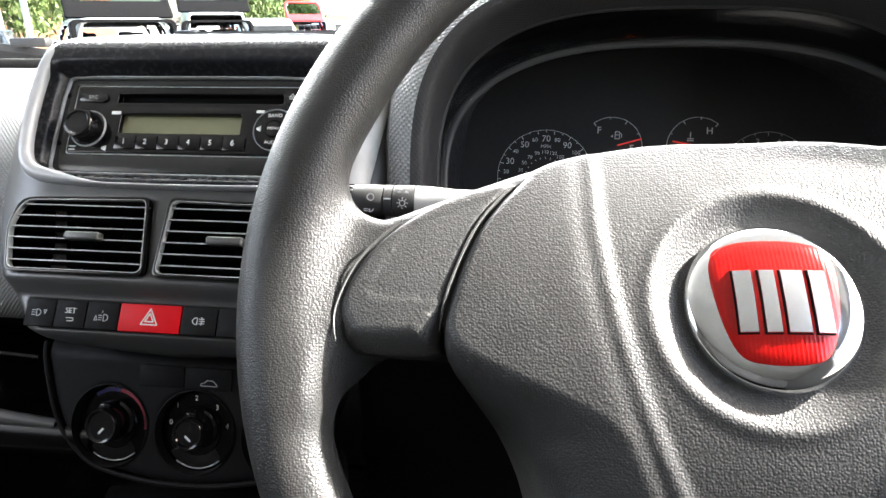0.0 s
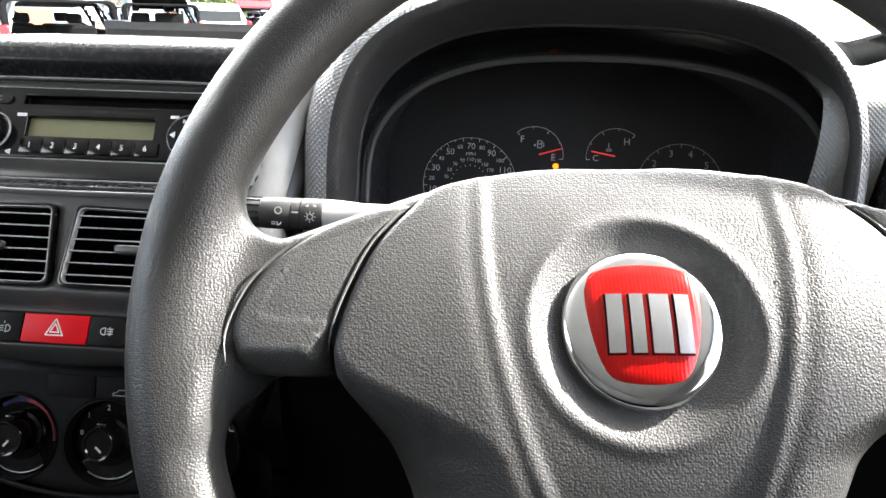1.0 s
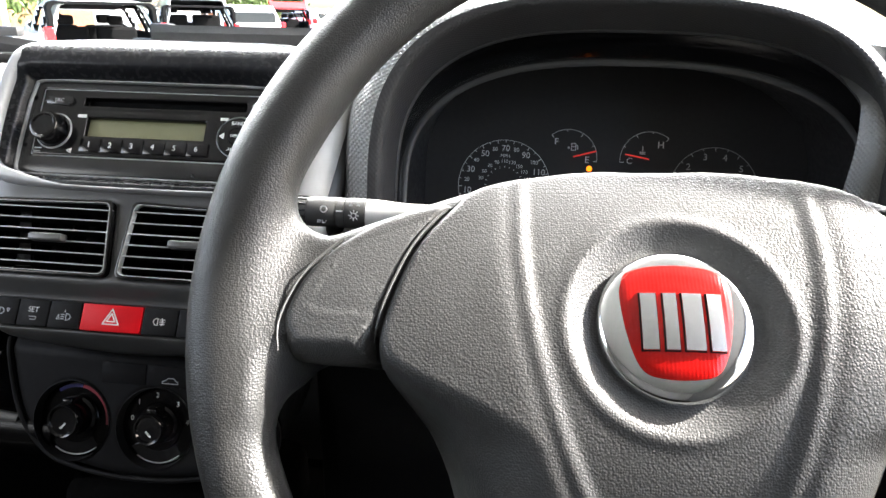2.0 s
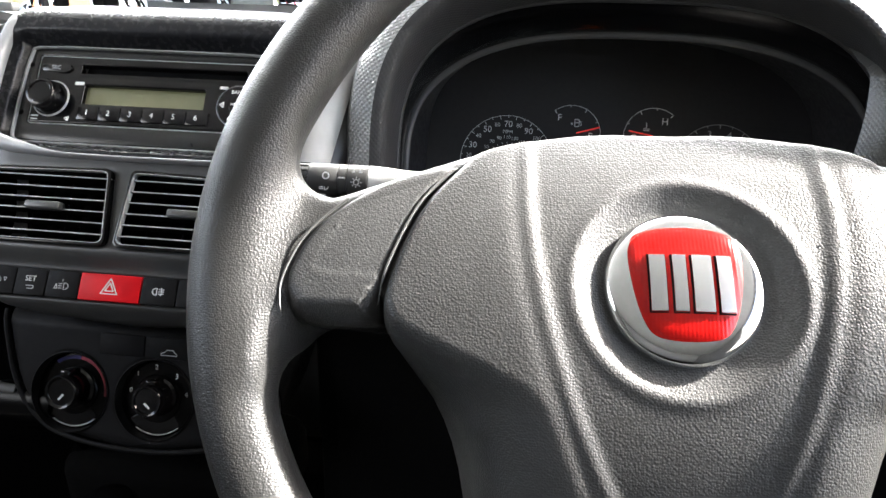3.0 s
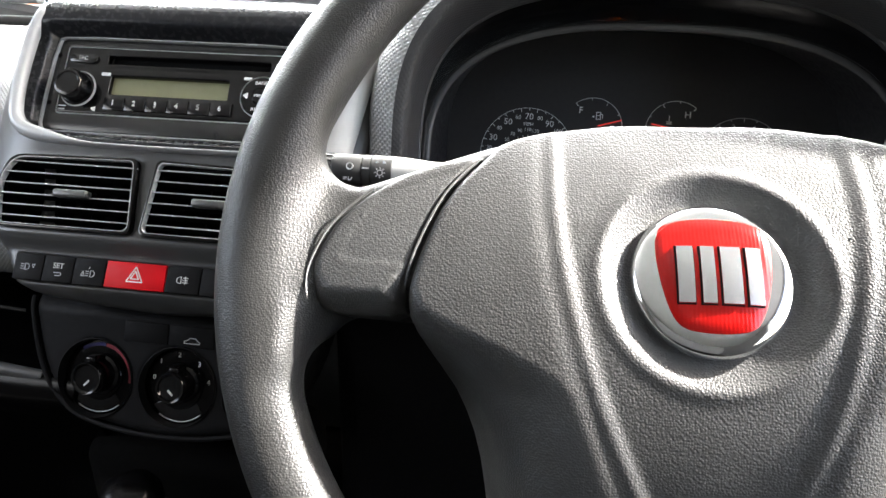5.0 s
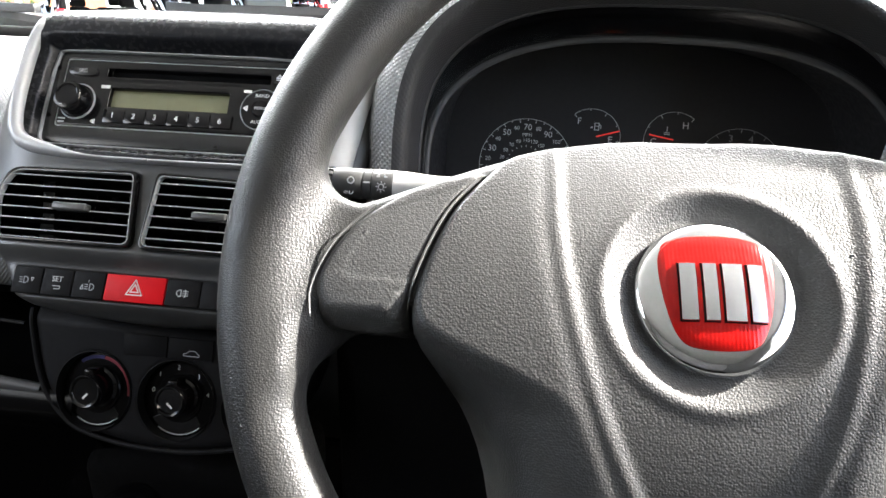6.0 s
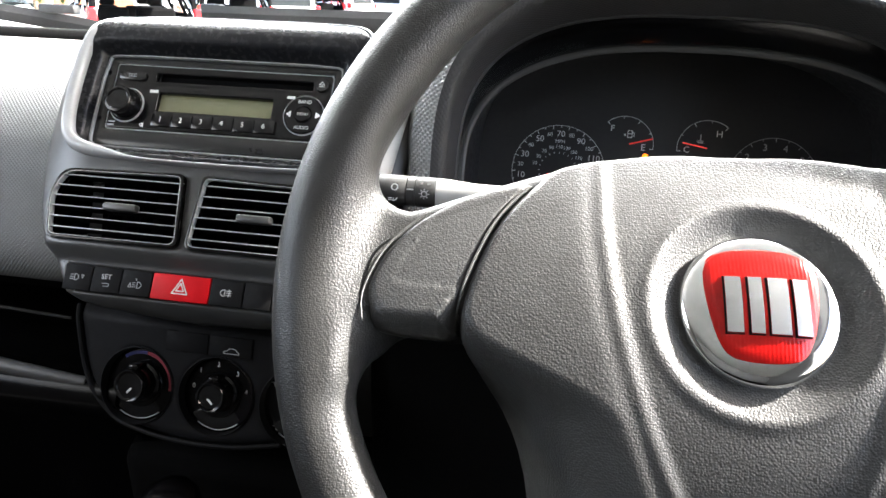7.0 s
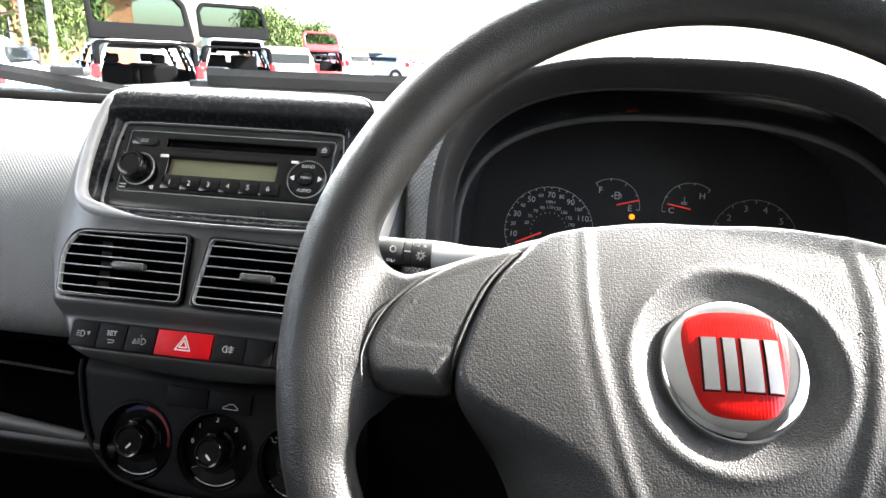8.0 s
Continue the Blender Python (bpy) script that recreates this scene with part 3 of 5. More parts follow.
# pale ring painted as the bright highlight on the recess edge
part("inner_glint", ring_bm([(x * 0.999, 0.109 + (y - 0.109) * 0.999) for x, y in OPEN], [(x * 0.985, 0.109 + (y - 0.109) * 0.975) for x, y in OPEN], -0.016, -0.0085, 0.0003), M_PALEEDGE, console, "thin pale line in place of the glint round the radio", smooth=True)

# ---- air vents ----
def air_vent(out, tab_x, label):
    v = thing("air_vent", K, label, "air vent", "centre air vents")
    cx, cy = sum(p[0] for p in out) / len(out), sum(p[1] for p in out) / len(out)
    def shrink(d):
        return [(x - d * (1 if x > cx else -1) * min(1, abs(x - cx) / 0.02), y - d * (1 if y > cy else -1) * min(1, abs(y - cy) / 0.012)) for x, y in out]
    fr = part("frame", ring_bm(shrink(-0.0012), shrink(0.0008), -0.006, 0.0012, 0.0004), M_BLACK, v, "gloss black vent frame", smooth=True)
    # pale ring painted as the frame's edge highlight
    part("frame_glint", ring_bm(shrink(0.0006), shrink(0.0011), -0.003, 0.0014), M_PALEEDGE, fr, "thin pale inner edge in place of a glint")
    # duct, backing, slats and fins near-black: the vent's inner shade in the colour
    part("duct", ring_bm(shrink(0.0), shrink(0.0018), -0.034, -0.006), M_DARK, v, "duct, near-black for the shade inside")
    part("backing", plate_bm(shrink(0.0008), -0.034, -0.032), M_DARK, v, "backing, near-black for the shade inside")
    xs = [p[0] for p in out]
    for i in range(6):
        y = 0.0035 + 0.0078 * (i + 0.35)
        near = [p[0] for p in out]
        x0, x1 = min(near) + 0.002, max(near) - 0.002
        if y > 0.040:
            x0, x1 = (x0 + 0.006, x1) if cx < 0 else (x0, x1 - 0.006)
        bm = bmesh.new()
        prof = [(0.0002, 0.0003), (0.0002, -0.0004), (-0.0100, -0.0016), (-0.0100, -0.0010)]
        rows = [[bm.verts.new((x, y + b, -0.0005 + a)) for a, b in prof] for x in (x0, (x0 + x1) / 2, x1)]
        for a, b in zip(rows, rows[1:]):
            for k in range(len(prof)):
                bm.faces.new((a[k], b[k], b[(k + 1) % len(prof)], a[(k + 1) % len(prof)]))
        bm.faces.new(rows[0])
        bm.faces.new(rows[-1][::-1])
        bmesh.ops.recalc_face_normals(bm, faces=bm.faces[:])
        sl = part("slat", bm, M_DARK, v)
        # pale strip painted as the highlight along the slat's front
        part("slat_glint", box_bm((x0, y - 0.00045, -0.0005), (x1, y + 0.00035, 0.0002)), M_PALEEDGE, sl, "thin pale front edge in place of a glint")
    for i in range(4):
        x = min(xs) + (i + 0.5) / 4 * (max(xs) - min(xs))
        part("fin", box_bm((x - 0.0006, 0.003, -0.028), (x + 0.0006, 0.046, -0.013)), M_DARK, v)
    part("tab", box_bm((tab_x - 0.0125, 0.0205, -0.002), (tab_x + 0.0125, 0.0262, 0.0055), 0.0016, 3), M_CONSOLE, v, "grey thumb tab", smooth=True)
    return v


air_vent(VENT_L, -0.0495, "black slatted air vent with pale edge glints beside the passenger side")
air_vent(VENT_R, 0.0515, "black slatted air vent with pale edge glints beside the driver")

# ---- switches under the vents ----
switch = [(-89.5, -67.6, "switch", M_HEATER), (-67.3, -44.7, "switch", M_HEATER), (-44.4, -21.0, "switch", M_HEATER), (-20.7, 23.2, "hazard_switch", M_HAZARD), (23.5, 48.2, "switch", M_HEATER), (48.5, 69.4, "switch", M_HEATER), (69.7, 89.5, "switch", M_HEATER)]
labels = ["black push switch with a headlamp height sign", "black push switch marked SET", "black push switch with a front fog lamp sign", "bright red hazard light switch with a white triangle", "black push switch with a rear fog lamp sign", "blank black switch cover", "blank black switch cover at the strip's end"]
SW = []
for (a, b, nm, mat), lab in zip(switch, labels):
    t = thing(nm, K @ pose((a + b) / 2000, -0.0282, -0.0095), lab, "switch", "switch strip below the air vents")
    w = (b - a) / 2000
    bm = box_bm((-w + 0.0002, -0.0092, -0.004), (w - 0.0002, 0.0092, 0.0012), 0.0007, 2)
    part("cap", bm, mat, t, smooth=True)
    SW.append(t)
# headlamp height, SET, front fog, hazard, rear fog signs
Z = 0.0012
def lamp_d(x, y, s, flip=1):
    return [(x + flip * s * px, y + s * py) for px, py in [(0, -1), (0, 1), (0.7, 0.95), (1.25, 0.55), (1.45, 0), (1.25, -0.55), (0.7, -0.95)]]
strokes("sign", [lamp_d(-0.0022, 0, 0.0022), [(-0.0056, 0.0016), (-0.0032, 0.0016)], [(-0.0056, 0.0), (-0.0032, 0.0)], [(-0.0056, -0.0016), (-0.0032, -0.0016)], [(0.003, 0.0018), (0.005, 0.0018), (0.004, -0.0005)]], 0.0005, Z, M_DIMPRINT, SW[0], closed=(0, 4))
text("SET", 0.0052, 0, 0.0022, Z, M_PRINT, SW[1])
strokes("sign", [[(-0.0026, -0.0025), (0.0026, -0.0025), (0.0028, -0.0038), (0.002, -0.0045), (-0.0016, -0.0045)]], 0.0005, Z, M_DIMPRINT, SW[1])
strokes("sign", [lamp_d(0.0012, -0.0012, 0.0022), [(-0.0026, 0.0003), (-0.0002, 0.0003)], [(-0.0026, -0.0012), (-0.0002, -0.0012)], [(-0.0026, -0.0027), (-0.0002, -0.0027)], [(-0.0055, -0.003), (-0.0043, 0.0002), (-0.0035, -0.003)], [(0, 0.002), (0.0, 0.0034)]], 0.0005, Z, M_DIMPRINT, SW[2], closed=(0, 4))
tri = lambda s: [(0, 1.1 * s), (-1.0 * s, -0.7 * s), (1.0 * s, -0.7 * s)]
strokes("sign", [tri(0.0058), tri(0.0030)], 0.0008, Z, M_PRINT, SW[3], closed=(0, 1))
strokes("sign", [lamp_d(-0.0012, 0, 0.0022, -1), [(0.0, 0.0015), (0.0038, 0.0015)], [(0.0, 0), (0.0038, 0)], [(0.0, -0.0015), (0.0038, -0.0015)], [(0.0017, 0.0026), (0.0023, 0), (0.0017, -0.0026)]], 0.0005, Z, M_PRINT, SW[4], closed=(0,))

# ---- radio ----
radio = thing("car_radio", K @ pose(0, 0, -0.012), "black single-slot car radio with a green display", "car radio")
part("sleeve", ring_bm(round_rect(-0.0960, 0.0735, 0.0960, 0.1460, 0.003), round_rect(-0.0875, 0.0868, 0.0875, 0.1402, 0.001), -0.006, 0.0012, 0.0009), M_BEZEL, radio, "dark grey mounting frame", smooth=True)
part("backing", box_bm((-0.0975, 0.079, -0.010), (0.0975, 0.1435, -0.0055)), M_DARK, radio)


def faceplate(x, y, z):
    f = smax(z - 0.0016, poly_sd(round_rect(-0.0868, 0.0873, 0.0868, 0.1396, 0.002), x, y), 0.0016)
    slot = np.maximum(np.maximum(np.abs(x - 0.0095) - 0.063, np.abs(y - 0.1303) - 0.0031), -0.004 - z)
    f = smax(f, -slot, 0.0008)
    disp = np.maximum(poly_sd([(-0.0485, 0.1035), (0.0435, 0.1035), (0.0435, 0.1178), (-0.0485, 0.1178)], x, y), -0.0028 - z)
    f = smax(f, -disp, 0.0008)
    groove = np.abs(y - 0.1235) - 0.0005
    f = smax(f, -np.maximum(np.maximum(groove, np.abs(x) - 0.052), 0.0010 - z), 0.0006)
    return np.maximum(f, -0.0055 - z)


iso("faceplate", faceplate, (-0.0885, 0.0855, -0.0062), (0.0885, 0.1415, 0.0028), 0.001, M_BLACK, radio, "black faceplate")
# bevel highlight of the faceplate, drawn as a pale ring
part("face_glint", ring_bm(round_rect(-0.0872, 0.0869, 0.0872, 0.1400, 0.002), round_rect(-0.0866, 0.0875, 0.0866, 0.1394, 0.002), -0.001, 0.0009), M_PALEEDGE, radio, "thin pale edge")
part("display", box_bm((-0.0490, 0.1030, -0.0045), (0.0440, 0.1183, -0.0024)), M_LCD, radio, "unlit olive green display")
part("slot_flap", box_bm((-0.052, 0.1275, -0.005), (0.072, 0.1331, -0.0036)), M_DARK, radio, "black disc slot flap")
part("source_button", plate_bm(round_rect(-0.0835, 0.1265, -0.0605, 0.1333, 0.0033), 0.0, 0.0032, 0.0009), M_BEZEL, radio, "oval source button", smooth=True)
text("SRC", 0.0042, -0.0720, 0.1300, 0.0032, M_DIMPRINT, radio)
part("eject_button", lathe_bm([(0.0055, 0.0), (0.0055, 0.0022), (0.0048, 0.0031), (0, 0.0033)], 28, 0.0795, 0.1313), M_BEZEL, radio, "round eject button", smooth=True)
strokes("sign", [[(0.0775, 0.1312), (0.0815, 0.1312), (0.0795, 0.1335)], [(0.0775, 0.1298), (0.0815, 0.1298)]], 0.0006, 0.0033, M_PRINT, radio, closed=(0,))
k = part("volume_knob", lathe_bm([(0.0130, 0.0), (0.0130, 0.0022), (0.0120, 0.0030), (0.0117, 0.0060), (0.0108, 0.0125), (0.0100, 0.0138), (0.0084, 0.0141), (0.0074, 0.0132), (0.0, 0.0130)], 56, -0.0722, 0.1062), M_BLACK, radio, "stepped black volume knob", smooth=True)
part("collar", lathe_bm([(0.0140, 0.0), (0.0140, 0.0018), (0.0131, 0.0026), (0.0129, 0.0)], 56, -0.0722, 0.1062), M_PALEEDGE, k, "pale ring round the knob", smooth=True)
for i in range(6):
    x0 = -0.0497 + 0.0164 * i
    part("preset_button", box_bm((x0 + 0.0003, 0.0908, 0.0), (x0 + 0.0161, 0.1010, 0.0028), 0.0006, 2), M_BLACK, radio, smooth=True)
    text(str(i + 1), 0.0058, x0 + 0.0075, 0.0962, 0.0029, M_PRINT, radio)
    part("separator", box_bm((x0 + 0.0158, 0.0912, 0.0), (x0 + 0.0163, 0.1006, 0.0031)), M_BEZEL, radio)
part("menu_pad", lathe_bm([(0.0146, 0.0), (0.0146, 0.0026), (0.0138, 0.0034), (0.0066, 0.0036), (0.0062, 0.0030), (0.0060, 0.0040), (0.0054, 0.0046), (0, 0.0047)], 56, 0.0690, 0.1070), M_BLACK, radio, "round black menu pad", smooth=True)
part("menu_ring", lathe_bm([(0.0156, 0.0), (0.0156, 0.0024), (0.0150, 0.0030), (0.0148, 0.0)], 56, 0.0690, 0.1070), M_PALEEDGE, radio, "satin ring", smooth=True)
text("BAND", 0.0038, 0.0690, 0.1169, 0.0036, M_PRINT, radio)
text("AUDIO", 0.0036, 0.0690, 0.0970, 0.0036, M_PRINT, radio)
text("MENU", 0.0030, 0.0690, 0.1070, 0.0048, M_PRINT, radio)
for s in (-1, 1):
    strokes("sign", [[(0.0690 + s * 0.0125, 0.1070), (0.0690 + s * 0.0098, 0.1088), (0.0690 + s * 0.0098, 0.1052)], [(0.0690 + s * 0.0118, 0.1070), (0.0690 + s * 0.0100, 0.1070)]], 0.0009, 0.0036, M_PRINT, radio, closed=(0,))
part("sign", box_bm((-0.0560, 0.1175, 0.0016), (-0.0490, 0.1200, 0.0018)), M_PRINT, radio)
part("sign", box_bm((0.0540, 0.1195, 0.0016), (0.0600, 0.1217, 0.0018)), M_PRINT, radio)
strokes("sign", [[(-0.0845, 0.0925), (-0.0795, 0.0925)], [(-0.0845, 0.0900), (-0.0800, 0.0900)]], 0.0011, 0.0016, M_DIMPRINT, radio)
strokes("sign", [[(-0.0570, 0.0925), (-0.0590, 0.0915), (-0.0570, 0.0900)], [(-0.0560, 0.0930), (-0.0560, 0.0896)]], 0.0007, 0.0016, M_PRINT, radio, closed=(0,))
for x in (-0.093, 0.093):
    for y in (0.0945, 0.1320):
        part("key_hole", lathe_bm([(0.0017, 0.0), (0.0017, 0.0016), (0, 0.0016)], 16, x, y), M_DARK, radio)


# ---- heater controls ----
H = frame_at((-0.15, 0.440, 1.09), 22)
heater = thing("heater_panel", H, "black heater control panel with three round dials", "control panel")
HEDGE = mm(smooth_outline(mirrored([(0, 64), (-118, 62), (-122, 45), (-118, 31), (-108.5, -4), (-99, -23), (-88, -36), (-66, -49), (-24, -56), (0, -57)]), 1))
DIALS = [(-0.0565, -0.0170), (0.0105, -0.0175), (0.0775, -0.0180)]


def heater_face(x, y, z):
    back = 0.045 * step_up(y, 0.030, 0.075)
    f = smax(z + 0.006 * (x / 0.11) ** 2 + back, poly_sd(HEDGE, x, y), 0.010)
    for cx, cy in DIALS:
        r = np.sqrt((x - cx) ** 2 + (y - cy) ** 2)
        f = smax(f, -np.maximum(r - 0.0300, -0.008 - z), 0.002)
    return np.maximum(f, -0.05 - z)


iso("panel", heater_face, (-0.126, -0.062, -0.056), (0.126, 0.068, 0.006), 0.002, M_HEATER, heater, "matt black plastic panel")
part("edge_strip", tube_bm(curve2([(-0.121, 0.040, -0.012), (-0.117, 0.028, -0.007), (-0.108, -0.005, -0.006), (-0.0985, -0.0235, -0.005), (-0.087, -0.036, -0.004), (-0.066, -0.0485, -0.002), (-0.024, -0.0553, 0.0), (0.024, -0.0553, 0.0), (0.066, -0.0485, -0.002)], 4), 0.0020, 8), M_HEATER, heater, "dark edge strip", smooth=True)
for i, (cx, cy) in enumerate(DIALS):
    d = part("dial", lathe_bm([(0.0299, -0.0079), (0.0294, -0.0068), (0.0265, -0.0060), (0.0185, -0.0060), (0.0175, -0.0050), (0.0, -0.0050)], 64, cx, cy), M_KNOB, heater, "gloss black dial", smooth=True)
    part("dial_lip", lathe_bm([(0.0303, -0.004), (0.0311, 0.0003), (0.0303, 0.0009), (0.0297, -0.002), (0.0293, -0.006)], 64, cx, cy), M_HEATER, d, smooth=True)
    fan = [(cx + r * math.cos(radians(t_)), cy + r * math.sin(radians(t_))) for r, ts in ((0.0262, range(218, 323, 7)), (0.0178, range(322, 217, -7))) for t_ in ts]
    part("window", plate_bm(fan, -0.0062, -0.0056, 0.0002), M_BLACK, d, "glossy fan-shaped inlay")
    # reflecting crescent at the dial's foot, drawn as a pale arc
    part("dial_glint", tube_bm([(cx + 0.0272 * math.cos(radians(t_)), cy + 0.0272 * math.sin(radians(t_)), -0.0054) for t_ in range(236, 312, 5)], 0.0005, 6), M_PALEEDGE, d, "pale arc in place of the dial's lower glint", smooth=True)
    r_ = (0.0130, 0.0120, 0.0124)[i]
    kx, ky = cx + 0.0015, cy + 0.0022
    kn = part("knob", lathe_bm([(r_ * 1.22, -0.0050), (r_ * 1.20, -0.0035), (r_ * 1.04, -0.0022), (r_ * 1.0, 0.006), (r_ * 0.97, 0.0118), (r_ * 0.90, 0.0128), (r_ * 0.80, 0.0124), (r_ * 0.74, 0.0112), (0.0, 0.0108)], 64, kx, ky), M_BLACK, heater, "round black knob", smooth=True)
    part("grip", box_bm((kx - 0.0040, ky + r_ * 0.75, -0.004), (kx + 0.0040, ky + r_ * 1.25, 0.0095), 0.0018, 3), M_BLACK, kn, smooth=True)
    a = radians((48, 138, 100)[i])
    c_, s_ = math.cos(a), math.sin(a)
    strokes("pointer", [[(kx + c_ * 0.0024, ky - 0.0035 + s_ * 0.0024), (kx - c_ * 0.0024, ky - 0.0035 - s_ * 0.0024)]], 0.0015, 0.0112, M_PRINT, kn)
for s, x, y in (("0", -11, -12.6), ("1", -6.3, 0.0), ("2", 8.2, 6.2), ("3", 24.7, 0.4), ("4", 33, -12.8)):
    text(s, 0.0052, x / 1000, y / 1000, -0.0058, M_PRINT, heater)
arc = lambda cx, cy, r, a0, a1, n=14: [(cx + r * math.cos(radians(a0 + (a1 - a0) * i / n)), cy + r * math.sin(radians(a0 + (a1 - a0) * i / n))) for i in range(n + 1)]
strokes("warm_mark", [arc(-0.0565, -0.0170, 0.0255, 80, -5)], 0.0026, -0.0059, plain("red_print", (0.30, 0.03, 0.05), 0.5), heater)
strokes("cool_mark", [arc(-0.0565, -0.0170, 0.0255, 125, 84)], 0.0026, -0.0059, plain("blue_print", (0.05, 0.05, 0.22), 0.5), heater)
strokes("sign", [[(-0.0300, -0.0345), (-0.0285, -0.0335), (-0.0290, -0.0355)]], 0.0009, -0.0058, M_DIMPRINT, heater, closed=(0,))
for x in (-0.0345, 0.0020):
    part("button", box_bm((x, 0.0140, -0.004), (x + 0.0355, 0.0300, 0.0008), 0.0008, 2), M_HEATER, heater, "blank black button", smooth=True)
strokes("sign", [[(0.0145, 0.0170), (0.0145, 0.0185), (0.0170, 0.0192), (0.0190, 0.0210), (0.0235, 0.0210), (0.0255, 0.0190), (0.0268, 0.0183), (0.0268, 0.0170)]], 0.0006, 0.0008, M_DIMPRINT, heater, closed=(0,))
for (x, y) in ((0.0560, -0.0040), (0.0600, -0.0375), (0.0775, 0.0065), (0.0985, -0.0040)):
    strokes("sign", [[(x - 0.003, y + 0.002), (x - 0.001, y + 0.002), (x, y - 0.001), (x + 0.003, y - 0.001)], [(x + 0.002, y + 0.003), (x + 0.003, y + 0.002)]], 0.0007, -0.0058, M_DIMPRINT, heater)

# lower console and gear lever
low = thing("lower_console", pose(-0.15, 0.46, 0.90), "black lower console with a storage tray below the heater dials", "console")
part("body", box_bm((-0.095, -0.02, -0.30), (0.095, 0.08, 0.10), 0.02, 3), M_DARK, low, "black plastic housing", smooth=True)
part("tray", ring_bm(round_rect(-0.085, -0.12, 0.085, -0.022, 0.02), round_rect(-0.075, -0.11, 0.075, -0.030, 0.016), -0.02, 0.01, 0.003), M_BLACK, low, "shallow black tray", smooth=True)
part("tray_floor", plate_bm(round_rect(-0.078, -0.113, 0.078, -0.027, 0.018), -0.30, -0.014), M_DARK, low)

gear = thing("gear_lever", pose(-0.165, 0.395, 0.868), "black gear lever with a glossy round knob", "gear lever")
part("knob", lathe_bm([(0.0, 0.146), (0.010, 0.1455), (0.018, 0.142), (0.0225, 0.134), (0.0235, 0.122), (0.020, 0.108), (0.014, 0.098), (0.0, 0.098)], 32), M_KNOB, gear, "black knob", smooth=True)
part("shaft", tube_bm([(0, 0, 0.03), (0, 0, 0.10)], 0.007, 14), M_BLACK, gear, smooth=True)
part("gaiter", lathe_bm([(0.045, 0.0), (0.042, 0.008), (0.034, 0.012), (0.032, 0.020), (0.022, 0.026), (0.020, 0.036), (0.010, 0.044), (0.0, 0.045)], 32), M_RUBBER, gear, "folded rubber gaiter", smooth=True)


# ---- steering wheel ----
W = frame_at((0.1809, 0.3109, 1.2563), 33) @ pose(0, 0, 0, 0, 0, 2.7)
wheel = thing("steering_wheel", W, "dark grey grained steering wheel with a red and chrome hub badge", "steering wheel")
R_RIM, R_TUBE = 0.1887, 0.0164
RIM_X, RIM_Y = 0.0023, 0.0020


def cover_height(x, y):
    """Front of the spokes, running on from the pad's own curve."""
    t = y + 0.035
    return 0.0193 - np.where(t > 0, 2.6, 2.3) * t * t - 0.9 * np.maximum(0, np.abs(x) - 0.055) ** 2


def wheel_body(x, y, z):
    r = np.sqrt((x - RIM_X) ** 2 + (y - RIM_Y) ** 2)
    inside = 1 - step_up(r, R_RIM - 0.015, R_RIM + 0.010)
    grip = inside * (0.0024 * np.exp(-((y - 0.090) / 0.045) ** 2) - 0.0014 * np.exp(-((y + 0.090) / 0.05) ** 2))
    tor = np.sqrt((r - R_RIM) ** 2 + z * z) - (R_TUBE + grip)
    ax = np.abs(x)
    top = 0.0325 + 0.36 * np.maximum(0, 0.145 - ax)
    foot = 0.033
    mid, half = (top - foot) / 2, (top + foot) / 2
    arm = smax(np.abs(y - mid) - half, np.maximum(0.075 - ax, ax - 0.180), 0.01)
    face = cover_height(x, y) - 0.0045 - 2.2 * np.maximum(0, -0.013 - y) * (1 - step_up(ax, 0.140, 0.170))
    arm = smax(smax(arm, z - face, 0.006), -0.022 - z, 0.008)
    low = smax(np.abs(ax - (0.034 + 0.25 * np.maximum(0, -y - 0.07))) - 0.017, np.maximum(y + 0.055, -0.186 - y), 0.01)
    low = smax(low, np.abs(z + 0.006) - 0.010, 0.008)
    return smin(smin(tor, arm, 0.030), low, 0.024) * inside + tor * (1 - inside)


iso("rim", wheel_body, (-0.211, -0.211, -0.027), (0.213, 0.213, 0.024), 0.0021, M_RIM, wheel, "grained dark grey rim and spokes")


def pad_height(x, y):
    """Front of the pad: it leans out towards its foot; a shallow trough runs between two curved creases."""
    t = y + 0.035
    h = 0.019 - np.where(t > 0, 2.6, 2.3) * t * t - 0.9 * np.maximum(0, np.abs(x) - 0.055) ** 2
    crease = 0.0575 - 1.9 * np.maximum(0, 0.030 - y) ** 2 - 0.05 * np.maximum(0, 0.030 - y)
    d = np.abs(x) - crease
    h = h + 0.0020 * step_up(d, -0.004, 0.0035) - 0.0007 * np.exp(-((d - 0.006) / 0.004) ** 2)
    return h


PAD_HALF = [(0, 65), (-28.9, 66.1), (-59.2, 61.4), (-81.5, 54.4), (-87.4, 46.2), (-95.9, 37.1), (-103.4, 25.9), (-110.1, 10.2), (-114.9, -5.6), (-117, -18.5), (-116.4, -27.5), (-108, -41), (-95.9, -58.5), (-87.8, -78), (-83, -104.2), (-78.8, -141.4), (-57.6, -160.5), (0, -166)]
PAD = smooth_outline(mm(PAD_HALF + [(-x, y) for x, y in reversed(PAD_HALF[1:-1])]), 1)


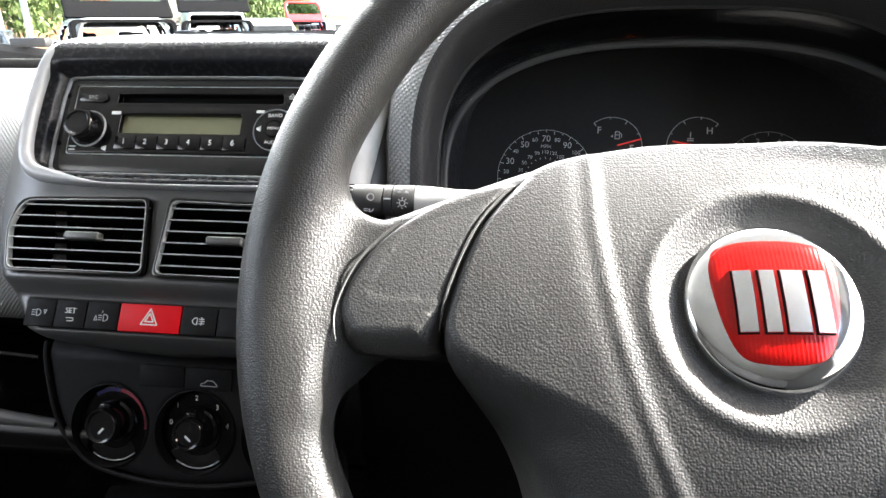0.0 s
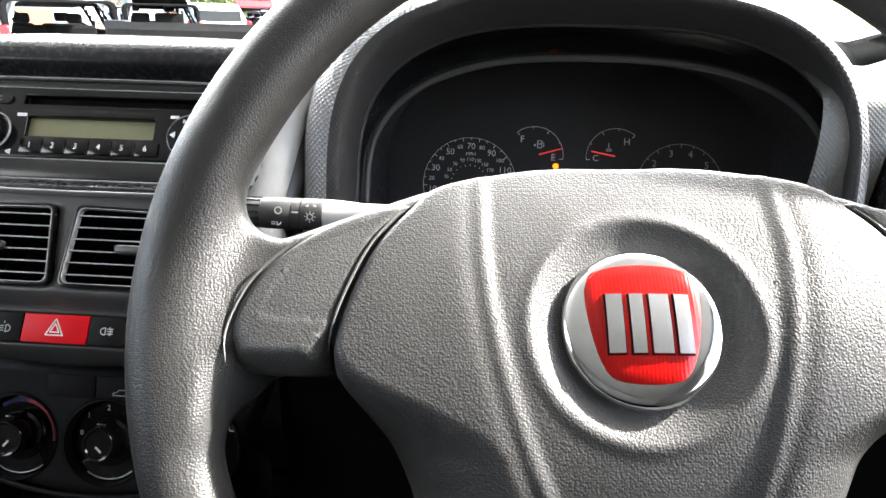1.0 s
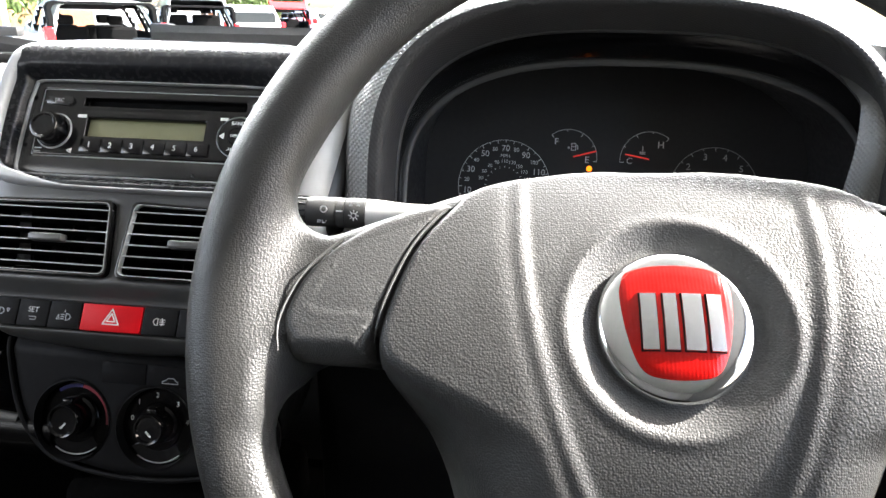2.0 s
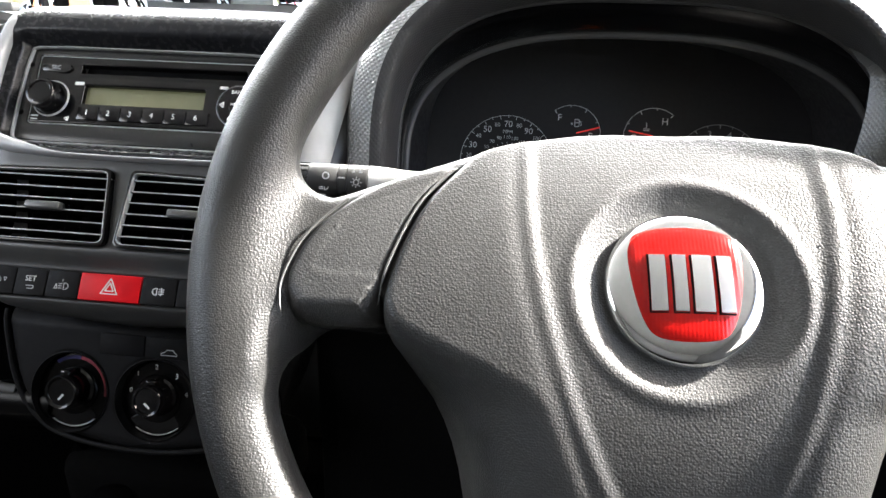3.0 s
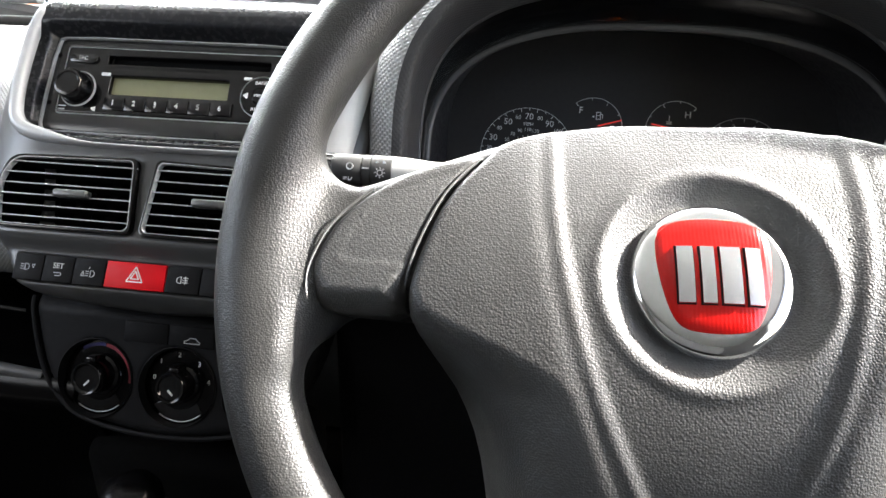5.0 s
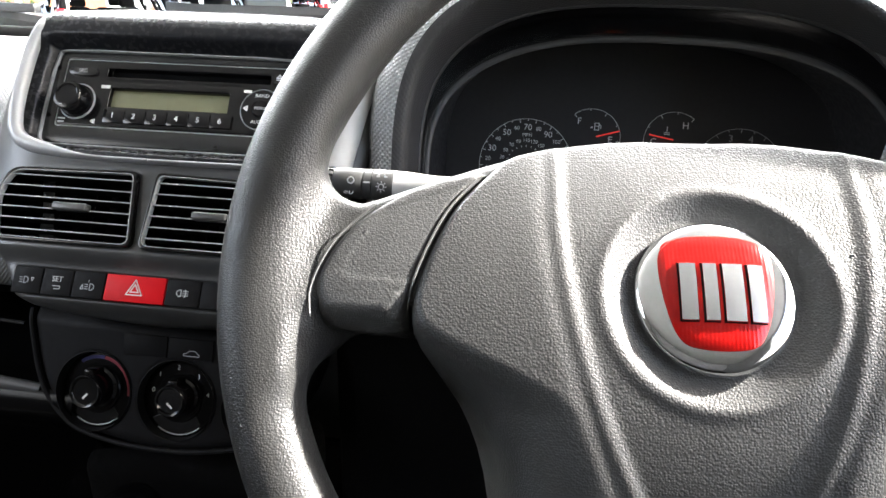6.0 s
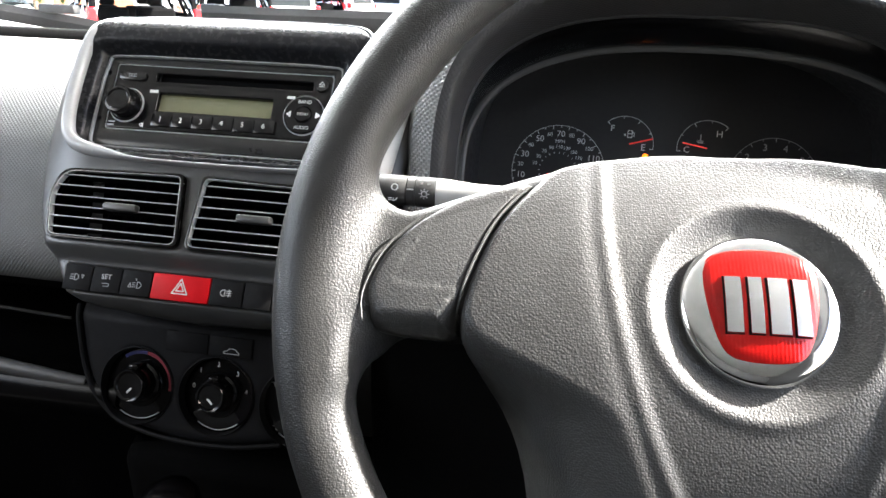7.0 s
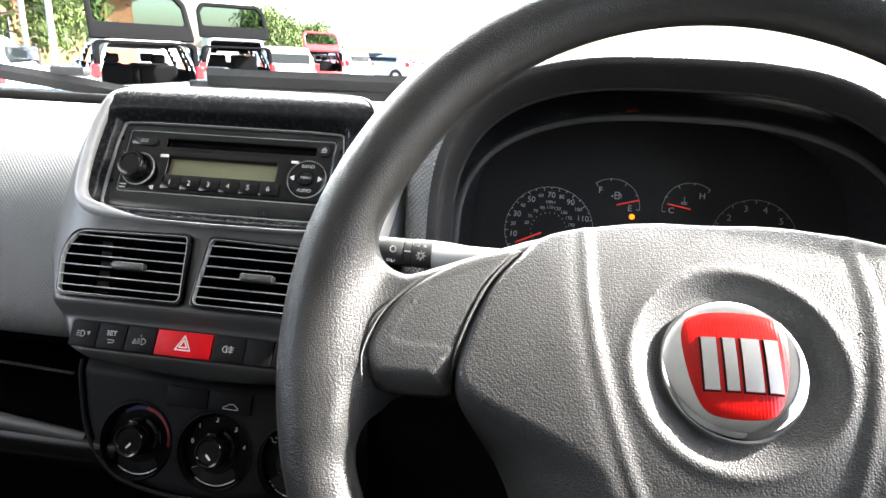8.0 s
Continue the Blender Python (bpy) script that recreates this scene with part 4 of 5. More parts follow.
def pad_body(x, y, z):
    o = poly_sd(PAD, x, y)
    soft = 0.004 + 0.042 * step_up(-y, 0.012, 0.056)
    drop = np.maximum(0, soft + o)
    h = pad_height(x, y) - 0.7 * drop ** 2 / soft - 1.2 * np.maximum(0, drop - 0.25 * soft) ** 3 / soft ** 2
    q = np.sqrt((x - 0.0015) ** 2 + (y + 0.0058) ** 2)
    h = h - 0.0062 * (1 - step_up(q, 0.0300, 0.0445)) + 0.0006 * np.exp(-((q - 0.0440) / 0.003) ** 2)
    f = smax(z - h, o, 0.003)
    return np.maximum(f, -0.080 - z)


airbag = iso("airbag_cover", pad_body, (-0.122, -0.171, -0.084), (0.122, 0.070, 0.036), 0.0013, M_PAD, wheel, "grained grey airbag cover with two creases")

COVER = [(-86.3, 48.6), (-96.9, 36.9), (-104.5, 25.8), (-111.2, 10.1), (-116.1, -5.5), (-118.2, -18.5), (-118.8, -25.4), (-141.4, -25.4), (-155.3, -23.7), (-159.5, -18.5), (-159.6, -8), (-154.3, 8), (-146.8, 18.9), (-134.2, 30.2), (-115.2, 41.5)]


def cover_of(sign):
    pts = smooth_outline(mm([(sign * -x, y) for x, y in COVER]), 1)

    def f(x, y, z):
        o = poly_sd(pts, x, y)
        ax = np.abs(x)
        h = cover_height(x, y) + 0.0012 * step_up(ax, 0.10, 0.15)
        nub = poly_sd(mm([(sign * -a, b) for a, b in [(-131.9, 27.2), (-141.6, 11.7), (-147.7, -1), (-140.3, -3.4), (-100.4, -5.3), (-94.4, 14.5), (-88, 44.2)]]), x, y)
        h = h - 0.0004 * step_up(-nub, -0.0008, 0.0008)
        soft = 0.003 + 0.012 * step_up(-y, 0.003, 0.025)
        h = h - 0.9 * np.maximum(0, soft + o) ** 2 / soft
        return np.maximum(smax(z - h, o, 0.0018), -0.018 - z)
    xs = sorted((sign * 0.085, sign * 0.164))
    return iso("spoke_cover", f, (xs[0], -0.034, -0.021), (xs[1], 0.056, 0.026), 0.0014, M_SPOKE, wheel, "matt grey spoke cover with a pale moulded edge")


for sign in (-1, 1):
    cover_of(sign)
    # thin beads a little paler than the spoke covers
    for nm, pts, up in (("edge_bead", [(-135.8, 29.4), (-147.3, 19), (-155, 7.8), (-160.2, -8), (-158.6, -20)], 0.0008),
                        ("nub_edge", [(-124.6, 32.9), (-133, 25.3), (-141.1, 12.7), (-146.9, 0.4), (-144.3, -2.4), (-134.3, -3.7)], -0.0004),
                        ("seam_bead", [(-91.1, 42.8), (-97.2, 36.6), (-104.8, 25.5), (-111.5, 10.1), (-116.4, -5.5), (-118.2, -16.4)], 0.0000)):
        path = [(sign * -x / 1000, y / 1000, float(cover_height(x / 1000, y / 1000)) + up - (0.0035 if y < -15 and nm == "seam_bead" else 0)) for x, y in pts]
        line = curve2(path, 5)
        part(nm, tube_bm(line, [(0.0006 if nm != "nub_edge" else 0.0005) * min(1, 0.15 + (len(line) - 1 - k) / 6) for k in range(len(line))], 6), M_BEAD, wheel, "thin pale edge bead", smooth=True)

# hub badge: chrome disc, red shield, four plain chrome bars
badge = new("hub_badge")
badge.parent = wheel
badge.matrix_basis = pose(0.0010, -0.0065, 0.0112, -9.0, 0, 0)
badge["label"] = "domed chrome badge with a red shield"
DOME = lambda x, y: 0.0068 - (x * x + y * y) / (2 * 0.135)


def domed(pts, lift, depth, name, mat, label):
    """A plate with this outline that follows the badge's dome."""
    bm = bmesh.new()
    cx, cy = sum(p[0] for p in pts) / len(pts), sum(p[1] for p in pts) / len(pts)
    rows = []
    for k, (s, dz) in enumerate(((1.0, -depth), (1.0, -0.0002), (0.985, 0.0), (0.8, 0), (0.6, 0), (0.4, 0), (0.2, 0))):
        rows.append([bm.verts.new((cx + (x - cx) * s, cy + (y - cy) * s, DOME(cx + (x - cx) * s, cy + (y - cy) * s) + lift + dz)) for x, y in pts])
    top = bm.verts.new((cx, cy, DOME(cx, cy) + lift))
    n = len(pts)
    for a, b in zip(rows, rows[1:]):
        for q in range(n):
            bm.faces.new((a[q], a[(q + 1) % n], b[(q + 1) % n], b[q]))
    for q in range(n):
        bm.faces.new((rows[-1][q], rows[-1][(q + 1) % n], top))
    bmesh.ops.recalc_face_normals(bm, faces=bm.faces[:])
    return part(name, bm, mat, badge, label, smooth=True)


part("chrome_disc", lathe_bm([(0.0307, -0.004), (0.0307, 0.0005), (0.0303, 0.0018), (0.0295, 0.0031), (0.0282, 0.0041), (0.0265, 0.0047)] + [(r / 1000, DOME(r / 1000, 0)) for r in (23, 19, 14, 8, 0)], 96), M_CHROME, badge, "polished chrome disc", smooth=True)
SHIELD = mm([(x * 0.955, y * 0.935 + 1.2) for x, y in smooth_outline([(0, 24.2), (-13, 23.2), (-20.5, 20.5), (-22.6, 14), (-22.3, 4), (-20.2, -9), (-16.8, -19), (-13.2, -23.2), (-7, -24.6), (0, -25), (7, -24.6), (13.2, -23.2), (16.8, -19), (20.2, -9), (22.3, 4), (22.6, 14), (20.5, 20.5), (13, 23.2)], 2)])
domed(SHIELD, 0.0005, 0.002, "shield", M_RED, "ribbed red enamel shield")
for x0, w_ in ((-14.2, 6.0), (-5.6, 5.0), (1.6, 7.4), (11.0, 5.6)):
    bar = [(x0, -11.2), (x0 + w_, -11.2)] + [(x0 + w_, -11.2 + 22.5 * q / 6) for q in range(1, 7)] + [(x0, 11.3 - 22.5 * q / 6) for q in range(0, 6)]
    domed(mm([(x + (0.45 if x > x0 else -0.45), y + (0.4 if y > 0 else -0.4)) for x, y in bar]), 0.0009, 0.0012, "bar_edge", M_DARK, "dark edge round a bar")
    domed(mm(bar), 0.0019, 0.0018, "bar", M_BARS, "plain polished bar")

# steering column behind the wheel
col = thing("steering_column", pose(0.1809, 0.36, 1.22), "black steering column shroud behind the wheel", "steering column")
bm = box_bm((-0.062, -0.01, -0.11), (0.062, 0.22, -0.012), 0.022, 4)
part("shroud", bm, M_BLACK, col, smooth=True)
part("boss", tube_bm([(0, -0.040, 0.022), (0, 0.03, -0.03)], [0.040, 0.046], 32), M_BLACK, col, smooth=True)

# ---- indicator stalk ----
stalk = thing("indicator_stalk", frame_at((0.0, 0.405, 1.2617), 20), "black light switch stalk with white signs", "stalk")


def stalk_piece(name, prof, mat, label=""):
    bm = lathe_bm(prof, 32)
    bmesh.ops.rotate(bm, verts=bm.verts[:], cent=(0, 0, 0), matrix=Matrix.Rotation(radians(90), 3, "Y"))
    bmesh.ops.recalc_face_normals(bm, faces=bm.faces[:])
    return part(name, bm, mat, stalk, label, smooth=True)


stalk_piece("end_cap", [(0, -0.012), (0.0072, -0.0118), (0.0082, -0.0105), (0.0082, 0.0003), (0.0, 0.0003)], M_STALK, "ribbed end cap")
for i in range(14):
    a = 2 * math.pi * i / 14
    part("rib", tube_bm([(-0.0105, 0.0082 * math.sin(a), 0.0082 * math.cos(a)), (0.0, 0.0082 * math.sin(a), 0.0082 * math.cos(a))], 0.0006, 5), M_BEZEL, stalk)
stalk_piece("grip", [(0, 0.0006), (0.0084, 0.0006), (0.0087, 0.0015), (0.0087, 0.0170), (0.0082, 0.0176), (0, 0.0176)], M_STALK, "black turning grip")
stalk_piece("band", [(0, 0.0180), (0.0087, 0.0180), (0.0087, 0.0225), (0, 0.0225)], M_STALK)
stalk_piece("sleeve", [(0, 0.0230), (0.0087, 0.0230), (0.0089, 0.0250), (0.0089, 0.0340), (0.0086, 0.0346), (0, 0.0346)], M_STALK)
stalk_piece("shaft", [(0, 0.0350), (0.0086, 0.0350), (0.0084, 0.0420), (0.0072, 0.0560), (0.0068, 0.13), (0, 0.13)], M_GREYTRIM, "smooth grey shaft")
zz = 0.0089
strokes("sign", [arc(0.0112, 0.0012, 0.0018, 0, 360, 16)], 0.0006, zz - 0.0003, M_PRINT, stalk)
strokes("sign", [[(0.0185, 0.0005), (0.022, 0.0005)]], 0.0008, zz - 0.0003, M_PRINT, stalk)
strokes("sign", [arc(0.0287, -0.0016, 0.0015, 0, 360, 14)] + [[(0.0287 + 0.0021 * math.cos(a), -0.0016 + 0.0021 * math.sin(a)), (0.0287 + 0.0030 * math.cos(a), -0.0016 + 0.0030 * math.sin(a))] for a in [2 * math.pi * i / 8 for i in range(8)]], 0.0004, zz, M_PRINT, stalk)
strokes("sign", [[(0.0258, 0.0042), (0.0272, 0.0050), (0.0272, 0.0034)], [(0.0316, 0.0042), (0.0302, 0.0050), (0.0302, 0.0034)]], 0.0006, zz - 0.001, M_PRINT, stalk, closed=(0, 1))
strokes("sign", [lamp_d(0.0105, -0.0052, 0.0014)] + [[(0.0075, -0.0052 + o), (0.0096, -0.0052 + o)] for o in (-0.001, 0, 0.001)], 0.0004, zz - 0.0018, M_PRINT, stalk, closed=(0,))


# ---- instrument binnacle ----
cluster = thing("instrument_cluster", pose(0.11, 0.48, 1.2515), "black hooded instrument cluster with dim round gauges", "instrument cluster")


def arch(y, tilt, cu, a, b, p, base, foot=-0.09, n=56):
    """Points of a hood outline from its left foot over the top to its right foot."""
    c, s = math.cos(radians(tilt)), math.sin(radians(tilt))
    out = []
    for i in range(6):
        out.append((cu - a, foot + (base - foot) * i / 6))
    for i in range(n + 1):
        t = math.pi - math.pi * i / n
        ct, st = math.cos(t), math.sin(t)
        out.append((cu + a * math.copysign(abs(ct) ** (2 / p), ct), base + b * abs(st) ** (2 / p)))
    for i in range(1, 7):
        out.append((cu + a, base + (foot - base) * i / 6))
    return [(u, y + v * s, v * c) for u, v in out]


outer = [
    arch(0.300, 14, 0.090, 0.220, 0.120, 3.0, 0.0),
    arch(0.120, 13, 0.082, 0.200, 0.132, 3.0, 0.0),
    arch(0.050, 12, 0.077, 0.195, 0.137, 3.0, 0.0),
    arch(0.022, 11, 0.076, 0.191, 0.138, 3.0, 0.0),
    arch(0.010, 10, 0.0755, 0.1855, 0.1380, 3.0, 0.0),
    arch(0.0035, 10, 0.0770, 0.1785, 0.1368, 3.0, 0.0),
    arch(0.0006, 10, 0.0785, 0.1720, 0.1350, 3.0, 0.0),
]
hood = loft("hood", outer, M_HOODLIT, cluster, "dimpled leatherette hood, paled for the daylight on it")
inner = [
    arch(0.0006, 10, 0.0785, 0.1720, 0.1350, 3.0, 0.0),
    arch(0.000, 10, 0.080, 0.1680, 0.1330, 3.0, 0.0),
    arch(0.003, 10, 0.0805, 0.1655, 0.1300, 3.0, 0.0),
    arch(0.012, 11, 0.082, 0.1650, 0.1275, 2.95, 0.0),
    arch(0.036, 15, 0.090, 0.1700, 0.1190, 2.9, -0.004),
]
# same skin as the hood, its shade put into a darker colour
loft("hood_lining", inner, M_HOODSHADE, cluster, "dimpled inner hood face, darkened for its shade")
stepr = [
    arch(0.036, 15, 0.090, 0.1700, 0.1190, 2.9, -0.004),
    arch(0.0363, 15, 0.090, 0.1690, 0.1178, 2.9, -0.004),
    arch(0.0385, 15, 0.090, 0.1684, 0.1170, 2.9, -0.004),
]
loft("hood_step", stepr, M_WELLHAZE, cluster, "thin black step line")
inner2 = [
    arch(0.0385, 15, 0.090, 0.1684, 0.1170, 2.9, -0.004),
    arch(0.060, 15, 0.093, 0.1720, 0.1060, 2.7, -0.010),
    arch(0.078, 15, 0.098, 0.1800, 0.1070, 2.6, -0.015),
]
loft("tunnel", inner2, M_BLACK, cluster, "black tunnel")
hoop = [
    arch(0.078, 15, 0.098, 0.1800, 0.1070, 2.6, -0.015),
    arch(0.0775, 15, 0.098, 0.1788, 0.1056, 2.6, -0.015),
    arch(0.0785, 15, 0.098, 0.1765, 0.1030, 2.6, -0.015),
    arch(0.0800, 15, 0.098, 0.1755, 0.1020, 2.6, -0.015),
]
loft("lens_hoop", hoop, M_HOOP, cluster, "thin satin lens hoop")
inner3 = [
    arch(0.0800, 15, 0.098, 0.1755, 0.1020, 2.6, -0.015),
    arch(0.130, 17, 0.098, 0.1740, 0.1000, 2.6, -0.015),
    arch(0.172, 20, 0.098, 0.1720, 0.1000, 2.6, -0.015),
]
loft("gauge_well", inner3, M_WELLHAZE, cluster, "black gauge well, lifted for haze")

G = frame_at((0.0, 0.170, 0.0), 20)
face = new("gauge_board")
face.parent = cluster
face.matrix_basis = G
face["label"] = "black gauge board with pale ink"
part("board", box_bm((-0.09, -0.10, -0.006), (0.29, 0.11, 0.0)), M_WELLHAZE, face)


def gauge(cx, cy, r, a0, a1, ticks, half=1.0, ink=M_GAUGEINK):
    strokes("scale", [arc(cx, cy, r, a0, a1, 40)], 0.0004 * half, 0.0002, ink, face)
    ls = []
    for i in range(ticks + 1):
        a = radians(a0 + (a1 - a0) * i / ticks)
        l = 0.0032 if i % 2 == 0 else 0.0018
        ls.append([(cx + (r - l) * math.cos(a), cy + (r - l) * math.sin(a)), (cx + (r - 0.0004) * math.cos(a), cy + (r - 0.0004) * math.sin(a))])
    strokes("ticks", ls, 0.0006 * half, 0.0002, ink, face)


def polar(cx, cy, r, deg):
    return cx + r * math.cos(radians(deg)), cy + r * math.sin(radians(deg))


SX, SY = 0.0, -0.032
gauge(SX, SY, 0.0425, 225, -45, 26)
for i, v in enumerate(range(10, 131, 10)):
    big = v % 20 == 10
    x, y = polar(SX, SY, 0.0345 if big else 0.0350, 190 - 16.7 * i)
    text(str(v), 0.0080 if big else 0.0052, x, y, 0.0002, M_GAUGEINK, face)
for i, v in enumerate(range(30, 191, 20)):
    x, y = polar(SX, SY, 0.0225, 165 - 18.5 * i)
    text(str(v), 0.0046, x, y, 0.0002, M_GAUGEINK, face)
strokes("ticks", [[polar(SX, SY, 0.0165, a), polar(SX, SY, 0.0178, a)] for a in range(-30, 211, 15)], 0.0005, 0.0002, M_GAUGEINK, face)
text("MPH", 0.0046, SX, SY + 0.0275, 0.0002, M_GAUGEINK, face)
strokes("needle", [[polar(SX, SY, 0.008, 205), polar(SX, SY, 0.034, 205)]], 0.0014, 0.004, M_NEEDLE, face)
FX, FY = 0.0580, -0.0035
gauge(FX, FY, 0.0262, 128, -6, 4)
text("F", 0.0085, 0.0465, 0.0108, 0.0002, M_GAUGEINK, face)
text("E", 0.0085, 0.0752, -0.0050, 0.0002, M_GAUGEINK, face)
strokes("pump_sign", [[(0.0606, 0.0035), (0.0606, 0.0098), (0.0644, 0.0098), (0.0644, 0.0035)], [(0.0606, 0.0070), (0.0644, 0.0070)], [(0.0644, 0.0085), (0.0662, 0.0078), (0.0662, 0.0045)], [(0.0585, 0.0065), (0.0572, 0.0058), (0.0585, 0.0051)]], 0.0007, 0.0002, M_GAUGEINK, face, closed=(0, 3))
strokes("needle", [[(0.0625, -0.0030), (0.0825, 0.0030)]], 0.0012, 0.004, M_NEEDLE, face)
part("fuel_warning", lathe_bm([(0.0026, 0.0), (0.0026, 0.0004), (0, 0.0004)], 24, 0.0778, -0.0128), M_LAMP, face, "small lit orange fuel warning lamp")
TX, TY = 0.1315, -0.0030
gauge(TX, TY, 0.0265, 186, 52, 4)
text("C", 0.0080, 0.1135, -0.0042, 0.0002, M_GAUGEINK, face)
text("H", 0.0085, 0.1410, 0.0115, 0.0002, M_GAUGEINK, face)
strokes("needle", [[(0.1092, 0.0014), (0.1300, -0.0022)]], 0.0012, 0.004, M_NEEDLE, face)
strokes("temp_sign", [[(0.1250, 0.0055), (0.1250, 0.0100)], [(0.1225, 0.0045), (0.1275, 0.0045)], [(0.1225, 0.0030), (0.1275, 0.0030)]], 0.0007, 0.0002, M_GAUGEINK, face)
RX, RY = 0.1895, -0.0310
gauge(RX, RY + 0.004, 0.0385, 225, -45, 16, ink=M_DIMPRINT)
for i in range(8):
    x, y = polar(RX, RY + 0.004, 0.0305, 90 + 33 * (3.5 - i))
    text(str(i), 0.0085, x, y, 0.0002, M_DIMPRINT, face)


# ---- ignition key with a yellow tag, right of the column ----
key = thing("ignition_key", pose(0.318, 0.400, 1.172), "black ignition key with a yellow plastic tag", "key")
part("barrel", tube_bm([(-0.03, 0.01, 0), (-0.004, 0, 0)], 0.012, 20), M_BLACK, key, smooth=True)
part("key_head", box_bm((-0.004, -0.018, -0.012), (0.030, 0.018, 0.012), 0.005, 3), M_BLACK, key, smooth=True)
part("ring", tube_bm([(0.034 + 0.010 * math.cos(a), 0, -0.010 + 0.010 * math.sin(a)) for a in [2 * math.pi * i / 20 for i in range(21)]], 0.0008, 6), M_CHROME, key, smooth=True)
part("tag", plate_bm(round_rect(-0.022, -0.065, 0.022, 0.0, 0.005), -0.0012, 0.0012, 0.0005), plain("yellow_plastic", (0.75, 0.48, 0.02), 0.45), key, "yellow plastic tag").matrix_basis = pose(0.072, -0.012, -0.018, 78, 0, 0)

# ---- right-hand pillar foot and side vent ----
pil = thing("pillar_trim", pose(0.43, 0.62, 1.345), "black trim wedge at the foot of the windscreen pillar", "pillar trim")
part("wedge", plate_bm([(-0.040, 0.010), (-0.022, -0.010), (0.25, 0.085), (0.25, 0.16), (0.02, 0.022)], -0.02, 0.02, 0.004), M_BLACK, pil, smooth=True).matrix_basis = pose(0, 0, 0, 90, 0, 0)
sv = thing("side_vent", frame_at((0.420, 0.492, 1.262), 4), "black round-cornered side air vent", "air vent")
part("frame", ring_bm(round_rect(-0.042, -0.035, 0.042, 0.035, 0.012), round_rect(-0.036, -0.029, 0.036, 0.029, 0.009), -0.01, 0.006, 0.002), M_BLACK, sv, smooth=True)
part("backing", plate_bm(round_rect(-0.038, -0.031, 0.038, 0.031, 0.01), -0.012, -0.004), M_DARK, sv)
for i in range(5):
    part("slat", box_bm((-0.036, -0.025 + i * 0.0125, -0.004), (0.036, -0.0235 + i * 0.0125, 0.003)), M_BLACK, sv)


# ---- outside ----
def ground():
    m, nt, b = nodes_of("asphalt")
    n = tex(nt, "Noise", 0.6, Detail=6.0)
    n2 = tex(nt, "Noise", 90, Detail=3.0)
    c = ramp(nt, n.outputs[0], [(0.3, (0.20, 0.20, 0.195)), (0.7, (0.30, 0.295, 0.285))])
    c = mixc(nt, ramp(nt, n2.outputs[0], [(0.4, 0.0), (0.7, 0.5)]), c, (0.38, 0.38, 0.36))
    nt.links.new(c, b.inputs["Base Color"])
    b.inputs["Roughness"].default_value = 0.85
    bump(nt, b, n2.outputs[0], 0.004)
    me = as_mesh("ground", [(-900, -900, 0), (900, -900, 0), (900, 900, 0), (-900, 900, 0)], [(0, 1, 2, 3)], False)
    tagged(link("ground", me, m), "pale worn asphalt car park", "ground", kind="structure")


ground()
M_WHITE = plain("white_paint", (0.75, 0.76, 0.77), 0.25, spread=0.04, scale=3, coat=0.8)
M_SILVER = plain("silver_paint", (0.45, 0.47, 0.49), 0.25, metal=0.4, scale=3, coat=0.8)
M_DKCAR = plain("black_paint", (0.02, 0.02, 0.022), 0.2, scale=3, coat=0.8)
M_REDCAR = plain("red_paint", (0.55, 0.02, 0.02), 0.22, scale=3, coat=0.8)
M_TINT = plain("dark_glass", (0.015, 0.018, 0.02), 0.05, spread=0.1)
M_TAIL = plain("tail_lamp", (0.5, 0.015, 0.02), 0.2)
M_GREENGLASS = glassy("tinted_glass", (0.26, 0.33, 0.29))
M_TYRE = plain("tyre", (0.02, 0.02, 0.02), 0.8)
M_CARIN = plain("car_lining", (0.006, 0.006, 0.0065), 0.8, spec=0.05)


